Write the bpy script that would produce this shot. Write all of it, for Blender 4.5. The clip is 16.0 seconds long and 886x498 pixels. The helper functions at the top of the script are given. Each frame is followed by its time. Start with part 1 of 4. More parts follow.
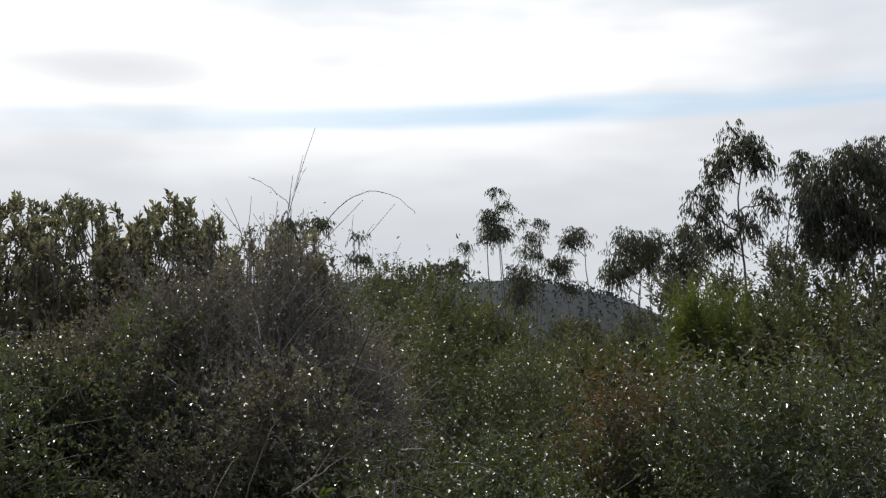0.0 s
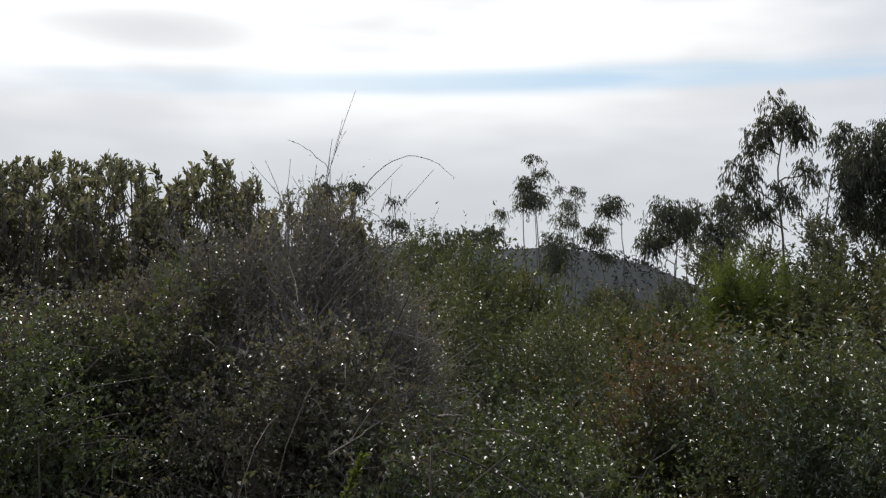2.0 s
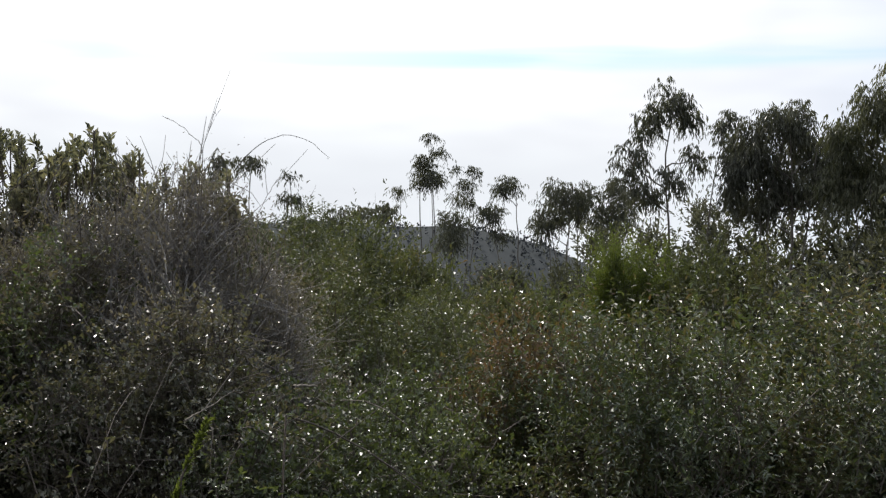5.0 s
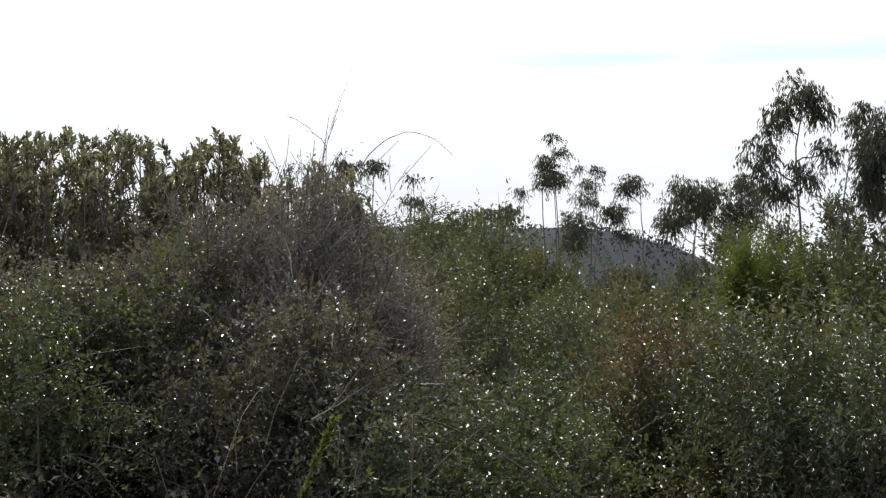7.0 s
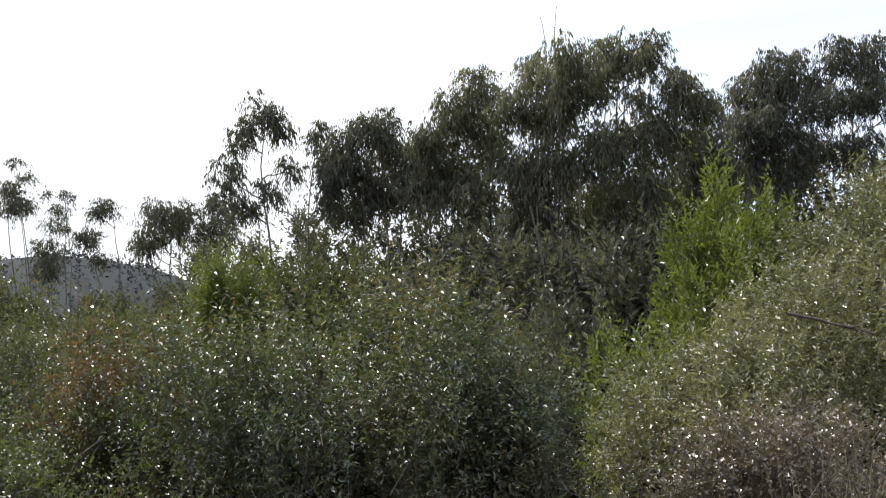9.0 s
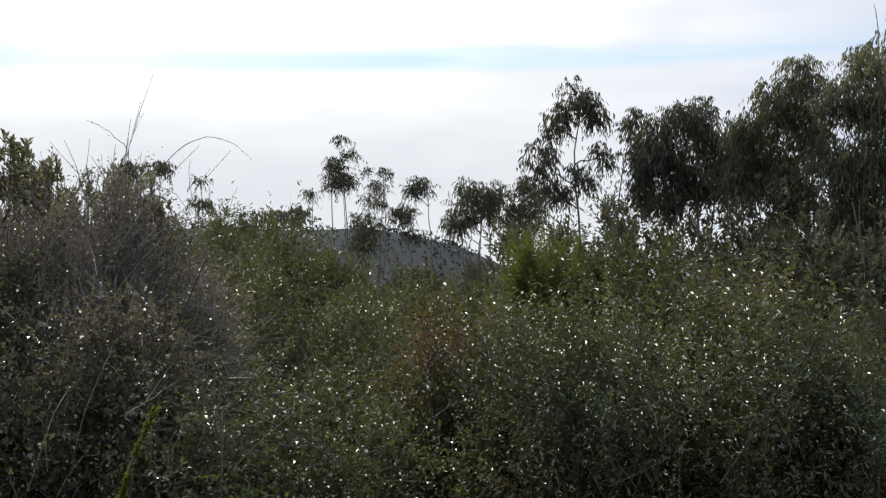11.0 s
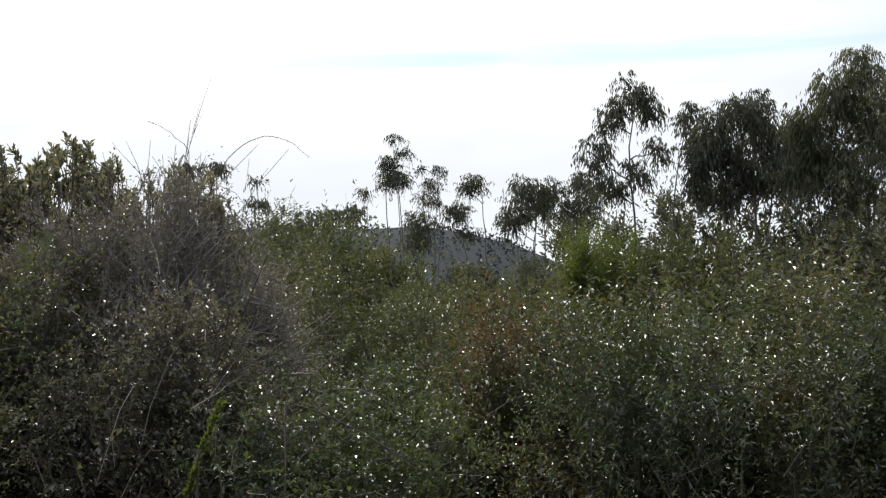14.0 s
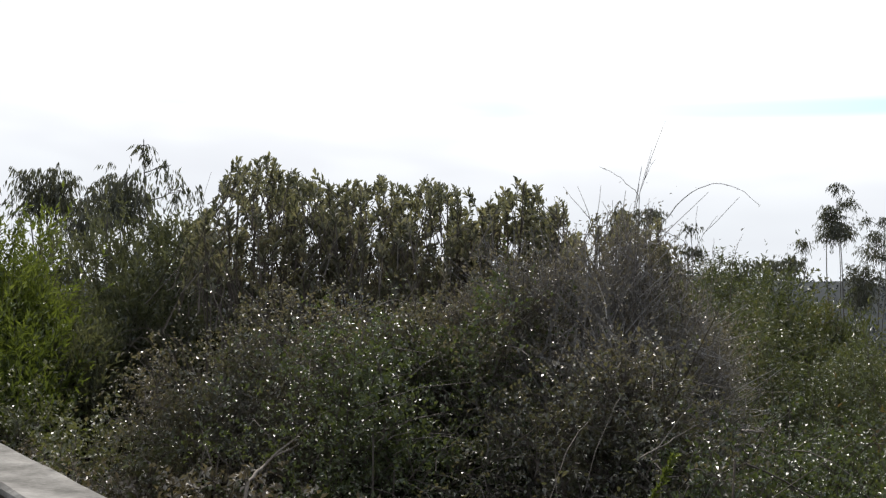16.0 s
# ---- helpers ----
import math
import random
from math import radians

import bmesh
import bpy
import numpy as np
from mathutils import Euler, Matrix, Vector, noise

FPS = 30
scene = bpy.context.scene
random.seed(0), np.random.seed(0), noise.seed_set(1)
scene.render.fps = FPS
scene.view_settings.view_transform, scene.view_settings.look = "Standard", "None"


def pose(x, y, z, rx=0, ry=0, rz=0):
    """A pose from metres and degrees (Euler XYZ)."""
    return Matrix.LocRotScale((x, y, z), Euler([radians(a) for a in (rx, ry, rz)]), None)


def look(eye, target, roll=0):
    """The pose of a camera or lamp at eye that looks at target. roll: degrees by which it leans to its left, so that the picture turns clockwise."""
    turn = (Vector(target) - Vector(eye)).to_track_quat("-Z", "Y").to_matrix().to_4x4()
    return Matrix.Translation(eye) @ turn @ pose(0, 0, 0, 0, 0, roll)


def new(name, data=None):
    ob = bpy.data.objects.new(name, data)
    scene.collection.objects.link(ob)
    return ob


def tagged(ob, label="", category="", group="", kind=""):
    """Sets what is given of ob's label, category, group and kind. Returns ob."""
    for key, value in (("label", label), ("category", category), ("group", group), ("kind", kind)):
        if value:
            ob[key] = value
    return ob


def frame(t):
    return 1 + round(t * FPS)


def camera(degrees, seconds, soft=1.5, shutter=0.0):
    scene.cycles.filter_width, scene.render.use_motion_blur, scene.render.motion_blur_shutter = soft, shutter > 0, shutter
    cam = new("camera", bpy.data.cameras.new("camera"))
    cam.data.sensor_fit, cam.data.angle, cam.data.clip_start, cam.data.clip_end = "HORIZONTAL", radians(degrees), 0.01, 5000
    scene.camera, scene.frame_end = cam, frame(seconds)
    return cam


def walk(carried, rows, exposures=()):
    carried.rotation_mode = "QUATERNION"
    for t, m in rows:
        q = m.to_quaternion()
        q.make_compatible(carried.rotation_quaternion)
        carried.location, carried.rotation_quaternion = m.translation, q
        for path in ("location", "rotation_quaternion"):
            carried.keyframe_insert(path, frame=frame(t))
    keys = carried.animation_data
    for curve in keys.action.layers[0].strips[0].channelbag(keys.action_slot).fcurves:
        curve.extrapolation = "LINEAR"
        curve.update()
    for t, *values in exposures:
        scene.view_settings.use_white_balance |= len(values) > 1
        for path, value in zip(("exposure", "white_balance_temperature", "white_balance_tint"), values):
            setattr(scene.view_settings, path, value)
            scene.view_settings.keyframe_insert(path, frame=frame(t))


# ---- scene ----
cam = camera(40.03, 16.0, soft=1.3)
EYE = 1.65
PATH = [
    (0.0, pose(-0.022, 0.180, EYE +0.016, 93.45, 0.29, -9.83)),
    (0.5, pose(0.017, 0.168, EYE +0.024, 92.16, 0.77, -6.90)),
    (1.0, pose(0.012, 0.182, EYE +0.029, 92.40, 0.02, -7.18)),
    (1.5, pose(-0.016, 0.186, EYE +0.027, 92.23, -0.46, -6.56)),
    (2.0, pose(-0.032, 0.205, EYE +0.016, 91.85, -0.75, -8.23)),
    (2.5, pose(-0.003, 0.192, EYE +0.034, 93.80, 1.53, -8.46)),
    (3.0, pose(0.041, 0.103, EYE +0.016, 92.85, -2.88, -3.21)),
    (3.5, pose(0.073, 0.027, EYE +0.016, 93.58, -2.21, -11.82)),
    (3.7, pose(0.055, -0.041, EYE +0.022, 92.31, -3.04, -14.75)),
    (5.8, pose(0.072, 0.056, EYE +0.012, 90.62, -0.90, -10.90)),
    (6.0, pose(0.074, 0.075, EYE +0.007, 90.67, -1.24, -9.82)),
    (6.5, pose(0.071, 0.103, EYE +0.006, 90.78, -0.67, -8.23)),
    (7.0, pose(0.069, 0.105, EYE -0.002, 90.84, -1.12, -7.18)),
    (7.5, pose(0.055, 0.032, EYE -0.013, 90.36, 0.88, -7.35)),
    (7.6, pose(0.014, 0.051, EYE -0.011, 90.97, 3.48, -13.90)),
    (7.8, pose(0.012, 0.048, EYE -0.009, 90.84, 1.93, -20.08)),
    (8.0, pose(0.010, 0.045, EYE -0.006, 91.72, 2.54, -25.01)),
    (8.5, pose(0.181, 0.032, EYE +0.000, 91.37, 2.95, -34.23)),
    (9.0, pose(0.201, -0.011, EYE -0.027, 91.47, 2.83, -31.14)),
    (9.5, pose(0.046, -0.094, EYE +0.011, 92.05, 1.38, -26.46)),
    (10.0, pose(-0.009, -0.099, EYE +0.001, 92.54, -0.15, -21.39)),
    (10.2, pose(-0.011, -0.104, EYE -0.007, 91.97, 0.32, -19.47)),
    (12.3, pose(-0.039, -0.192, EYE -0.014, 90.64, -0.45, -15.84)),
    (12.5, pose(-0.038, -0.190, EYE -0.016, 90.67, -0.08, -15.73)),
    (13.0, pose(-0.041, -0.193, EYE -0.016, 90.75, -0.30, -15.53)),
    (13.5, pose(-0.042, -0.173, EYE -0.021, 90.91, 0.03, -15.21)),
    (14.0, pose(-0.041, -0.153, EYE -0.020, 90.93, 0.10, -14.55)),
    (14.5, pose(-0.048, -0.113, EYE -0.021, 91.15, -0.20, -13.88)),
    (14.9, pose(-0.108, 0.008, EYE -0.015, 91.98, 0.84, -3.56)),
    (15.0, pose(-0.135, 0.052, EYE -0.013, 92.07, -0.14, -1.10)),
    (15.3, pose(-0.156, -0.006, EYE -0.017, 92.79, -1.97, 5.61)),
    (15.4, pose(-0.163, -0.025, EYE -0.019, 92.97, -2.62, 7.46)),
    (15.5, pose(-0.170, -0.044, EYE -0.020, 91.53, -3.38, 8.27)),
    (16.0, pose(-0.108, -0.093, EYE -0.017, 92.64, -2.87, 5.40)),
]
walk(cam, PATH, exposures=[(0.0, -0.35), (0.5, -0.52), (1.0, -0.47), (2.0, -0.4), (2.5, -0.3), (3.0, -0.5), (3.7, -0.5), (5.8, 0.22), (6.5, 0.16), (7.3, 0.12), (8.0, -0.1), (8.5, 0.24), (9.0, 0.57), (9.5, 0.41), (10.0, -0.1), (10.2, -0.15), (12.5, 0.05), (14.5, 0.1), (15.2, -0.1), (16.0, 0.0)])

# ---- world and sun ----
SUN_AZ, SUN_EL = 8.0, 40.0          # degrees to the left of +y, and up
world = bpy.data.worlds.new("sky")
scene.world = world
world.use_nodes = True
wt = world.node_tree
wt.nodes.clear()


def wn(kind, **kw):
    n = wt.nodes.new(kind)
    for k, v in kw.items():
        if k in ("operation", "sky_type", "sun_disc", "sun_elevation", "sun_rotation", "blend_type", "data_type", "interpolation_type", "air_density", "dust_density", "clamp"):
            if k == "operation": n.operation = v
            elif k == "sky_type": n.sky_type = v
            elif k == "sun_disc": n.sun_disc = v
            elif k == "sun_elevation": n.sun_elevation = v
            elif k == "sun_rotation": n.sun_rotation = v
            elif k == "blend_type": n.blend_type = v
            elif k == "data_type": n.data_type = v
            elif k == "interpolation_type": n.interpolation_type = v
            elif k == "air_density": n.air_density = v
            elif k == "dust_density": n.dust_density = v
            elif k == "clamp": n.use_clamp = v
    return n


def wmath(op, a, b=None, c=None):
    n = wn("ShaderNodeMath", operation=op)
    for i, s in enumerate((a, b, c)):
        if s is None:
            continue
        if isinstance(s, (int, float)):
            n.inputs[i].default_value = s
        else:
            wt.links.new(s, n.inputs[i])
    return n.outputs[0]


def wsmooth(v, lo, hi, a=0.0, b=1.0):
    n = wn("ShaderNodeMapRange", interpolation_type="SMOOTHSTEP")
    wt.links.new(v, n.inputs[0])
    for i, x in enumerate((lo, hi, a, b)):
        n.inputs[1 + i].default_value = x
    return n.outputs[0]


def wmix(f, a, b):
    n = wn("ShaderNodeMix", data_type="RGBA")
    wt.links.new(f, n.inputs[0])
    for s, k in ((a, 6), (b, 7)):
        if isinstance(s, tuple):
            n.inputs[k].default_value = (*s, 1)
        else:
            wt.links.new(s, n.inputs[k])
    return n.outputs[2]


sky = wn("ShaderNodeTexSky", sky_type="NISHITA", sun_disc=False, sun_elevation=radians(SUN_EL), sun_rotation=radians(-SUN_AZ), air_density=1.0, dust_density=1.5)
co = wn("ShaderNodeTexCoord")
sep = wn("ShaderNodeSeparateXYZ")
wt.links.new(co.outputs["Generated"], sep.inputs[0])
EL = wmath("MULTIPLY", wmath("ARCSINE", sep.outputs[2]), 180 / math.pi)
AZ = wmath("MULTIPLY", wmath("ARCTAN2", wmath("MULTIPLY", sep.outputs[0], -1.0), sep.outputs[1]), 180 / math.pi)


def cloud_noise(sx, sy, scale, detail, off=0.0):
    cmb = wn("ShaderNodeCombineXYZ")
    wt.links.new(wmath("MULTIPLY", AZ, sx), cmb.inputs[0])
    wt.links.new(wmath("MULTIPLY", EL, sy), cmb.inputs[1])
    cmb.inputs[2].default_value = off
    n = wn("ShaderNodeTexNoise")
    wt.links.new(cmb.outputs[0], n.inputs["Vector"])
    n.inputs["Scale"].default_value = scale
    n.inputs["Detail"].default_value = detail
    n.inputs["Roughness"].default_value = 0.55
    return n.outputs[0]


streak = cloud_noise(0.035, 0.45, 1.0, 4.0, 3.0)
broad = cloud_noise(0.06, 0.22, 1.0, 3.0, 8.0)
# thin blue gaps in the cloud a little above the haze, wider to the right
tilted = wmath("ADD", EL, wmath("MULTIPLY", AZ, 0.03))
gap_line = wmath("MULTIPLY", wsmooth(tilted, 8.5, 9.2), wsmooth(tilted, 10.3, 9.5))
gap = wmath("MULTIPLY", wmath("MULTIPLY", gap_line, wsmooth(AZ, 6.0, -22.0, 0.45, 1.1)), wsmooth(streak, 0.36, 0.60, 0.25, 0.95))
high = wmath("MULTIPLY", wsmooth(EL, 12.0, 18.0), wsmooth(broad, 0.5, 0.68))
clear = wmath("MAXIMUM", gap, wmath("MULTIPLY", high, 0.6))
# one grey lens of cloud
lens = wmath("ADD", wmath("POWER", wmath("DIVIDE", wmath("ADD", AZ, -5.0), 5.0), 2.0), wmath("POWER", wmath("DIVIDE", wmath("ADD", EL, -11.6), 1.1), 2.0))
grey = wmath("MULTIPLY", wsmooth(wmath("ADD", lens, wmath("MULTIPLY", broad, 0.8)), 1.8, 0.2), 0.55)
# brighter towards the sun behind the cloud
glow = wmath("ADD", wmath("POWER", wmath("DIVIDE", wmath("ADD", AZ, -SUN_AZ + 8.0), 45.0), 2.0), wmath("POWER", wmath("DIVIDE", wmath("ADD", EL, -SUN_EL), 34.0), 2.0))
near_sun = wsmooth(glow, 1.6, 0.0)
cloud = wmix(near_sun, (8.6, 8.8, 9.2), (15.0, 15.0, 14.8))
cloud = wmix(wsmooth(EL, 9.5, 4.0), cloud, (7.3, 7.6, 8.0))
cloud = wmix(wmath("MULTIPLY", wsmooth(broad, 0.40, 0.66), 0.55), cloud, (6.6, 6.8, 7.3))
zenith = wmix(wsmooth(EL, 16.0, 60.0), (1, 1, 1), (1.15, 1.15, 1.15))
zm = wn("ShaderNodeMix", data_type="RGBA", blend_type="MULTIPLY")
zm.inputs[0].default_value = 1.0
wt.links.new(cloud, zm.inputs[6])
wt.links.new(zenith, zm.inputs[7])
cloud = zm.outputs[2]
# the cloud thins and darkens away from the sun
sun_dir = wn("ShaderNodeVectorMath", operation="DOT_PRODUCT")
wt.links.new(co.outputs["Generated"], sun_dir.inputs[0])
sun_dir.inputs[1].default_value = (-math.sin(radians(SUN_AZ)) * math.cos(radians(SUN_EL)), math.cos(radians(SUN_AZ)) * math.cos(radians(SUN_EL)), math.sin(radians(SUN_EL)))
cloud = wmix(grey, cloud, (6.0, 6.2, 6.7))
blue = wmix(wsmooth(EL, -5.0, -4.0), sky.outputs[0], (6.2, 8.1, 9.9))
full = wmix(clear, cloud, blue)
# pale blue-grey sky where the cloud thins out to the right
full = wmix(wsmooth(AZ, -20.0, -48.0, 0.0, 0.9), full, (5.2, 6.0, 7.5))
full = wmix(wsmooth(sun_dir.outputs["Value"], 0.35, -0.35), full, (3.0, 3.3, 3.8))
bg = wn("ShaderNodeBackground")
bg.inputs[1].default_value = 0.12
wt.links.new(full, bg.inputs[0])
wo = wn("ShaderNodeOutputWorld")
wt.links.new(bg.outputs[0], wo.inputs[0])

sun_data = bpy.data.lights.new("sun", "SUN")
sun_data.energy, sun_data.angle, sun_data.color = 4.9, radians(6.0), (1.0, 0.95, 0.88)
sun = new("sun", sun_data)
a, e = radians(SUN_AZ), radians(SUN_EL)
sun.matrix_world = look((-math.sin(a) * 60 * math.cos(e), math.cos(a) * 60 * math.cos(e), 60 * math.sin(e)), (0, 0, 0))


# ---- materials ----
def material(name):
    m = bpy.data.materials.new(name)
    m.use_nodes = True
    m.node_tree.nodes.clear()
    return m, m.node_tree


def ramp(nt, fac, stops):
    r = nt.nodes.new("ShaderNodeValToRGB")
    el = r.color_ramp.elements
    while len(el) < len(stops):
        el.new(0.5)
    for s, (p, col) in zip(el, stops):
        s.position, s.color = p, (*col, 1)
    nt.links.new(fac, r.inputs[0])
    return r.outputs[0]


def leaf_material(name, cols, rough=0.4, through_light=0.3, patch=0.9, specular=0.5):
    """Leaves: each leaf its own tint, with patches of older and younger growth."""
    m, nt = material(name)
    geo = nt.nodes.new("ShaderNodeNewGeometry")
    tc = nt.nodes.new("ShaderNodeTexCoord")
    nz = nt.nodes.new("ShaderNodeTexNoise")
    nz.inputs["Scale"].default_value, nz.inputs["Detail"].default_value = patch, 2.0
    nt.links.new(tc.outputs["Object"], nz.inputs["Vector"])
    mixf = nt.nodes.new("ShaderNodeMath")
    mixf.operation = "MULTIPLY_ADD"
    nt.links.new(geo.outputs["Random Per Island"], mixf.inputs[0])
    mixf.inputs[1].default_value = 0.6
    sub = nt.nodes.new("ShaderNodeMath")
    sub.operation = "MULTIPLY_ADD"
    nt.links.new(nz.outputs[0], sub.inputs[0])
    sub.inputs[1].default_value, sub.inputs[2].default_value = 1.9, -0.75
    nt.links.new(sub.outputs[0], mixf.inputs[2])
    col = ramp(nt, mixf.outputs[0], [(i / max(1, len(cols) - 1), c) for i, c in enumerate(cols)])
    p = nt.nodes.new("ShaderNodeBsdfPrincipled")
    nt.links.new(col, p.inputs["Base Color"])
    p.inputs["Specular IOR Level"].default_value = specular
    rr = nt.nodes.new("ShaderNodeMapRange")
    nt.links.new(geo.outputs["Random Per Island"], rr.inputs[0])
    rr.inputs[3].default_value, rr.inputs[4].default_value = rough * 0.8, rough * 1.3
    nt.links.new(rr.outputs[0], p.inputs["Roughness"])
    tr = nt.nodes.new("ShaderNodeBsdfTranslucent")
    warm = nt.nodes.new("ShaderNodeMix")
    warm.data_type, warm.blend_type = "RGBA", "MULTIPLY"
    warm.inputs[0].default_value = 1.0
    nt.links.new(col, warm.inputs[6])
    warm.inputs[7].default_value = (1.3, 1.3, 0.75, 1)
    nt.links.new(warm.outputs[2], tr.inputs[0])
    mx = nt.nodes.new("ShaderNodeMixShader")
    mx.inputs[0].default_value = through_light
    nt.links.new(p.outputs[0], mx.inputs[1])
    nt.links.new(tr.outputs[0], mx.inputs[2])
    out = nt.nodes.new("ShaderNodeOutputMaterial")
    nt.links.new(mx.outputs[0], out.inputs[0])
    return m


def rough_material(name, cols, scale, rough=0.9, bump=0.3, fine=8.0, bump_dist=0.02):
    """Bark, soil, concrete: broad stains, fine grain and relief."""
    m, nt = material(name)
    tc = nt.nodes.new("ShaderNodeTexCoord")
    n1 = nt.nodes.new("ShaderNodeTexNoise")
    n1.inputs["Scale"].default_value, n1.inputs["Detail"].default_value = scale, 6.0
    n2 = nt.nodes.new("ShaderNodeTexNoise")
    n2.inputs["Scale"].default_value, n2.inputs["Detail"].default_value = scale * fine, 4.0
    for n in (n1, n2):
        nt.links.new(tc.outputs["Object"], n.inputs["Vector"])
    mixf = nt.nodes.new("ShaderNodeMath")
    mixf.operation = "MULTIPLY_ADD"
    nt.links.new(n2.outputs[0], mixf.inputs[0])
    mixf.inputs[1].default_value = 0.45
    h = nt.nodes.new("ShaderNodeMath")
    h.operation = "MULTIPLY_ADD"
    nt.links.new(n1.outputs[0], h.inputs[0])
    h.inputs[1].default_value, h.inputs[2].default_value = 1.5, -0.5
    nt.links.new(h.outputs[0], mixf.inputs[2])
    col = ramp(nt, mixf.outputs[0], [(0.1 + 0.8 * i / max(1, len(cols) - 1), c) for i, c in enumerate(cols)])
    p = nt.nodes.new("ShaderNodeBsdfPrincipled")
    nt.links.new(col, p.inputs["Base Color"])
    p.inputs["Roughness"].default_value = rough
    p.inputs["Specular IOR Level"].default_value = 0.0 if rough >= 0.95 else 0.2
    b = nt.nodes.new("ShaderNodeBump")
    b.inputs["Strength"].default_value, b.inputs["Distance"].default_value = bump, bump_dist
    nt.links.new(mixf.outputs[0], b.inputs["Height"])
    nt.links.new(b.outputs[0], p.inputs["Normal"])
    out = nt.nodes.new("ShaderNodeOutputMaterial")
    nt.links.new(p.outputs[0], out.inputs[0])
    return m


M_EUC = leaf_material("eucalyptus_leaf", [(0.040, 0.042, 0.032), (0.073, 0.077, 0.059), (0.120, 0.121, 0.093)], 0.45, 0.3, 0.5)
# sunlit copy of the gum leaf: sun put into a lighter, yellower colour
M_EUC_SUN = leaf_material("eucalyptus_leaf_olive_sunlit", [(0.055, 0.061, 0.038), (0.103, 0.109, 0.068), (0.172, 0.169, 0.112)], 0.45, 0.32, 0.5)
M_BRAMBLE = leaf_material("bramble_leaf", [(0.047, 0.044, 0.034), (0.071, 0.075, 0.048), (0.110, 0.097, 0.070), (0.154, 0.131, 0.105)], 0.4, 0.32, 1.4, 0.75)
M_BRAMBLE_GREEN = leaf_material("bramble_leaf_green", [(0.034, 0.041, 0.019), (0.058, 0.077, 0.029), (0.097, 0.112, 0.046)], 0.4, 0.38, 1.2, 0.8)
M_TWIGLEAF = leaf_material("withered_leaf", [(0.087, 0.077, 0.066), (0.138, 0.120, 0.105), (0.229, 0.199, 0.174)], 0.42, 0.28, 1.5, 0.8)
M_BROAD = leaf_material("leathery_leaf", [(0.064, 0.068, 0.051), (0.110, 0.112, 0.083), (0.178, 0.171, 0.130), (0.204, 0.177, 0.150)], 0.42, 0.38, 1.3, 0.7)
M_LEAFY = leaf_material("glossy_leaf", [(0.030, 0.041, 0.025), (0.044, 0.062, 0.029), (0.072, 0.092, 0.033), (0.086, 0.080, 0.037), (0.106, 0.075, 0.049)], 0.4, 0.34, 1.3, 1.0)
M_RED = leaf_material("reddish_leaf", [(0.048, 0.058, 0.024), (0.062, 0.072, 0.028), (0.107, 0.067, 0.032), (0.131, 0.071, 0.041)], 0.4, 0.34, 1.6, 1.0)
M_FRESH = leaf_material("fresh_green_leaf", [(0.053, 0.071, 0.017), (0.094, 0.119, 0.026), (0.145, 0.172, 0.046)], 0.4, 0.38, 0.9)
M_SCRUB = leaf_material("scrub_leaf", [(0.034, 0.040, 0.019), (0.056, 0.069, 0.029), (0.091, 0.099, 0.043), (0.106, 0.092, 0.057)], 0.42, 0.34, 0.8, 0.7)
M_PALE = leaf_material("pale_green_leaf", [(0.074, 0.081, 0.039), (0.122, 0.128, 0.064), (0.204, 0.197, 0.114)], 0.42, 0.3, 0.9, 0.8)
M_DRY = leaf_material("dry_pinkish_leaf", [(0.083, 0.073, 0.046), (0.132, 0.110, 0.077), (0.204, 0.165, 0.132)], 0.36, 0.22, 1.5, 0.8)
M_BARK = rough_material("eucalyptus_bark", [(0.075, 0.065, 0.055), (0.14, 0.125, 0.11), (0.22, 0.20, 0.175)], 3.0)
M_TWIG = rough_material("bare_twig", [(0.060, 0.049, 0.041), (0.11, 0.093, 0.08), (0.20, 0.17, 0.15)], 6.0)
M_GREYTWIG = rough_material("grey_dead_twig", [(0.125, 0.117, 0.108), (0.212, 0.2, 0.188), (0.33, 0.315, 0.30)], 7.0)
# dark brown of the light-blocking cores added inside the bushes
M_SHADE_CORE = rough_material("shade_core_dark", [(0.020, 0.018, 0.013), (0.035, 0.030, 0.022), (0.055, 0.045, 0.033)], 5.0, 0.95)
M_PALETWIG = rough_material("pale_dead_twig", [(0.13, 0.105, 0.085), (0.20, 0.17, 0.14), (0.28, 0.25, 0.21)], 9.0)
M_STRAW = rough_material("dry_grass_straw", [(0.10, 0.085, 0.05), (0.16, 0.14, 0.085), (0.24, 0.21, 0.135)], 7.0, 0.7)
M_SOIL = rough_material("dry_soil_and_litter", [(0.018, 0.017, 0.012), (0.032, 0.031, 0.02), (0.05, 0.045, 0.03)], 0.35, 0.95, 0.6, 9.0, 0.1)
M_CONCRETE = rough_material("weathered_concrete", [(0.075, 0.070, 0.062), (0.18, 0.170, 0.155), (0.30, 0.285, 0.262)], 6.0, 0.92, 0.8, 7.0, 0.014)
# brown stained render, its colour darkened for the shade on the face
M_WALL = rough_material("stained_render_shaded", [(0.038, 0.031, 0.027), (0.072, 0.059, 0.051), (0.12, 0.102, 0.088)], 2.6, 0.95, 0.6, 9.0, 0.012)
M_ASPHALT = rough_material("road_asphalt", [(0.035, 0.035, 0.036), (0.05, 0.05, 0.05), (0.07, 0.068, 0.065)], 1.5, 0.9, 0.5, 40.0, 0.006)
# far woods: their blue-grey haze is put into the leaf colour
M_FARWOOD = leaf_material("far_hazed_leaf", [(0.065, 0.068, 0.072), (0.071, 0.076, 0.079), (0.080, 0.083, 0.087)], 1.0, 0.0, 0.02, 0.0)


# ---- mesh helpers ----
def unit(v):
    return v / np.maximum(np.linalg.norm(v, axis=-1, keepdims=True), 1e-9)


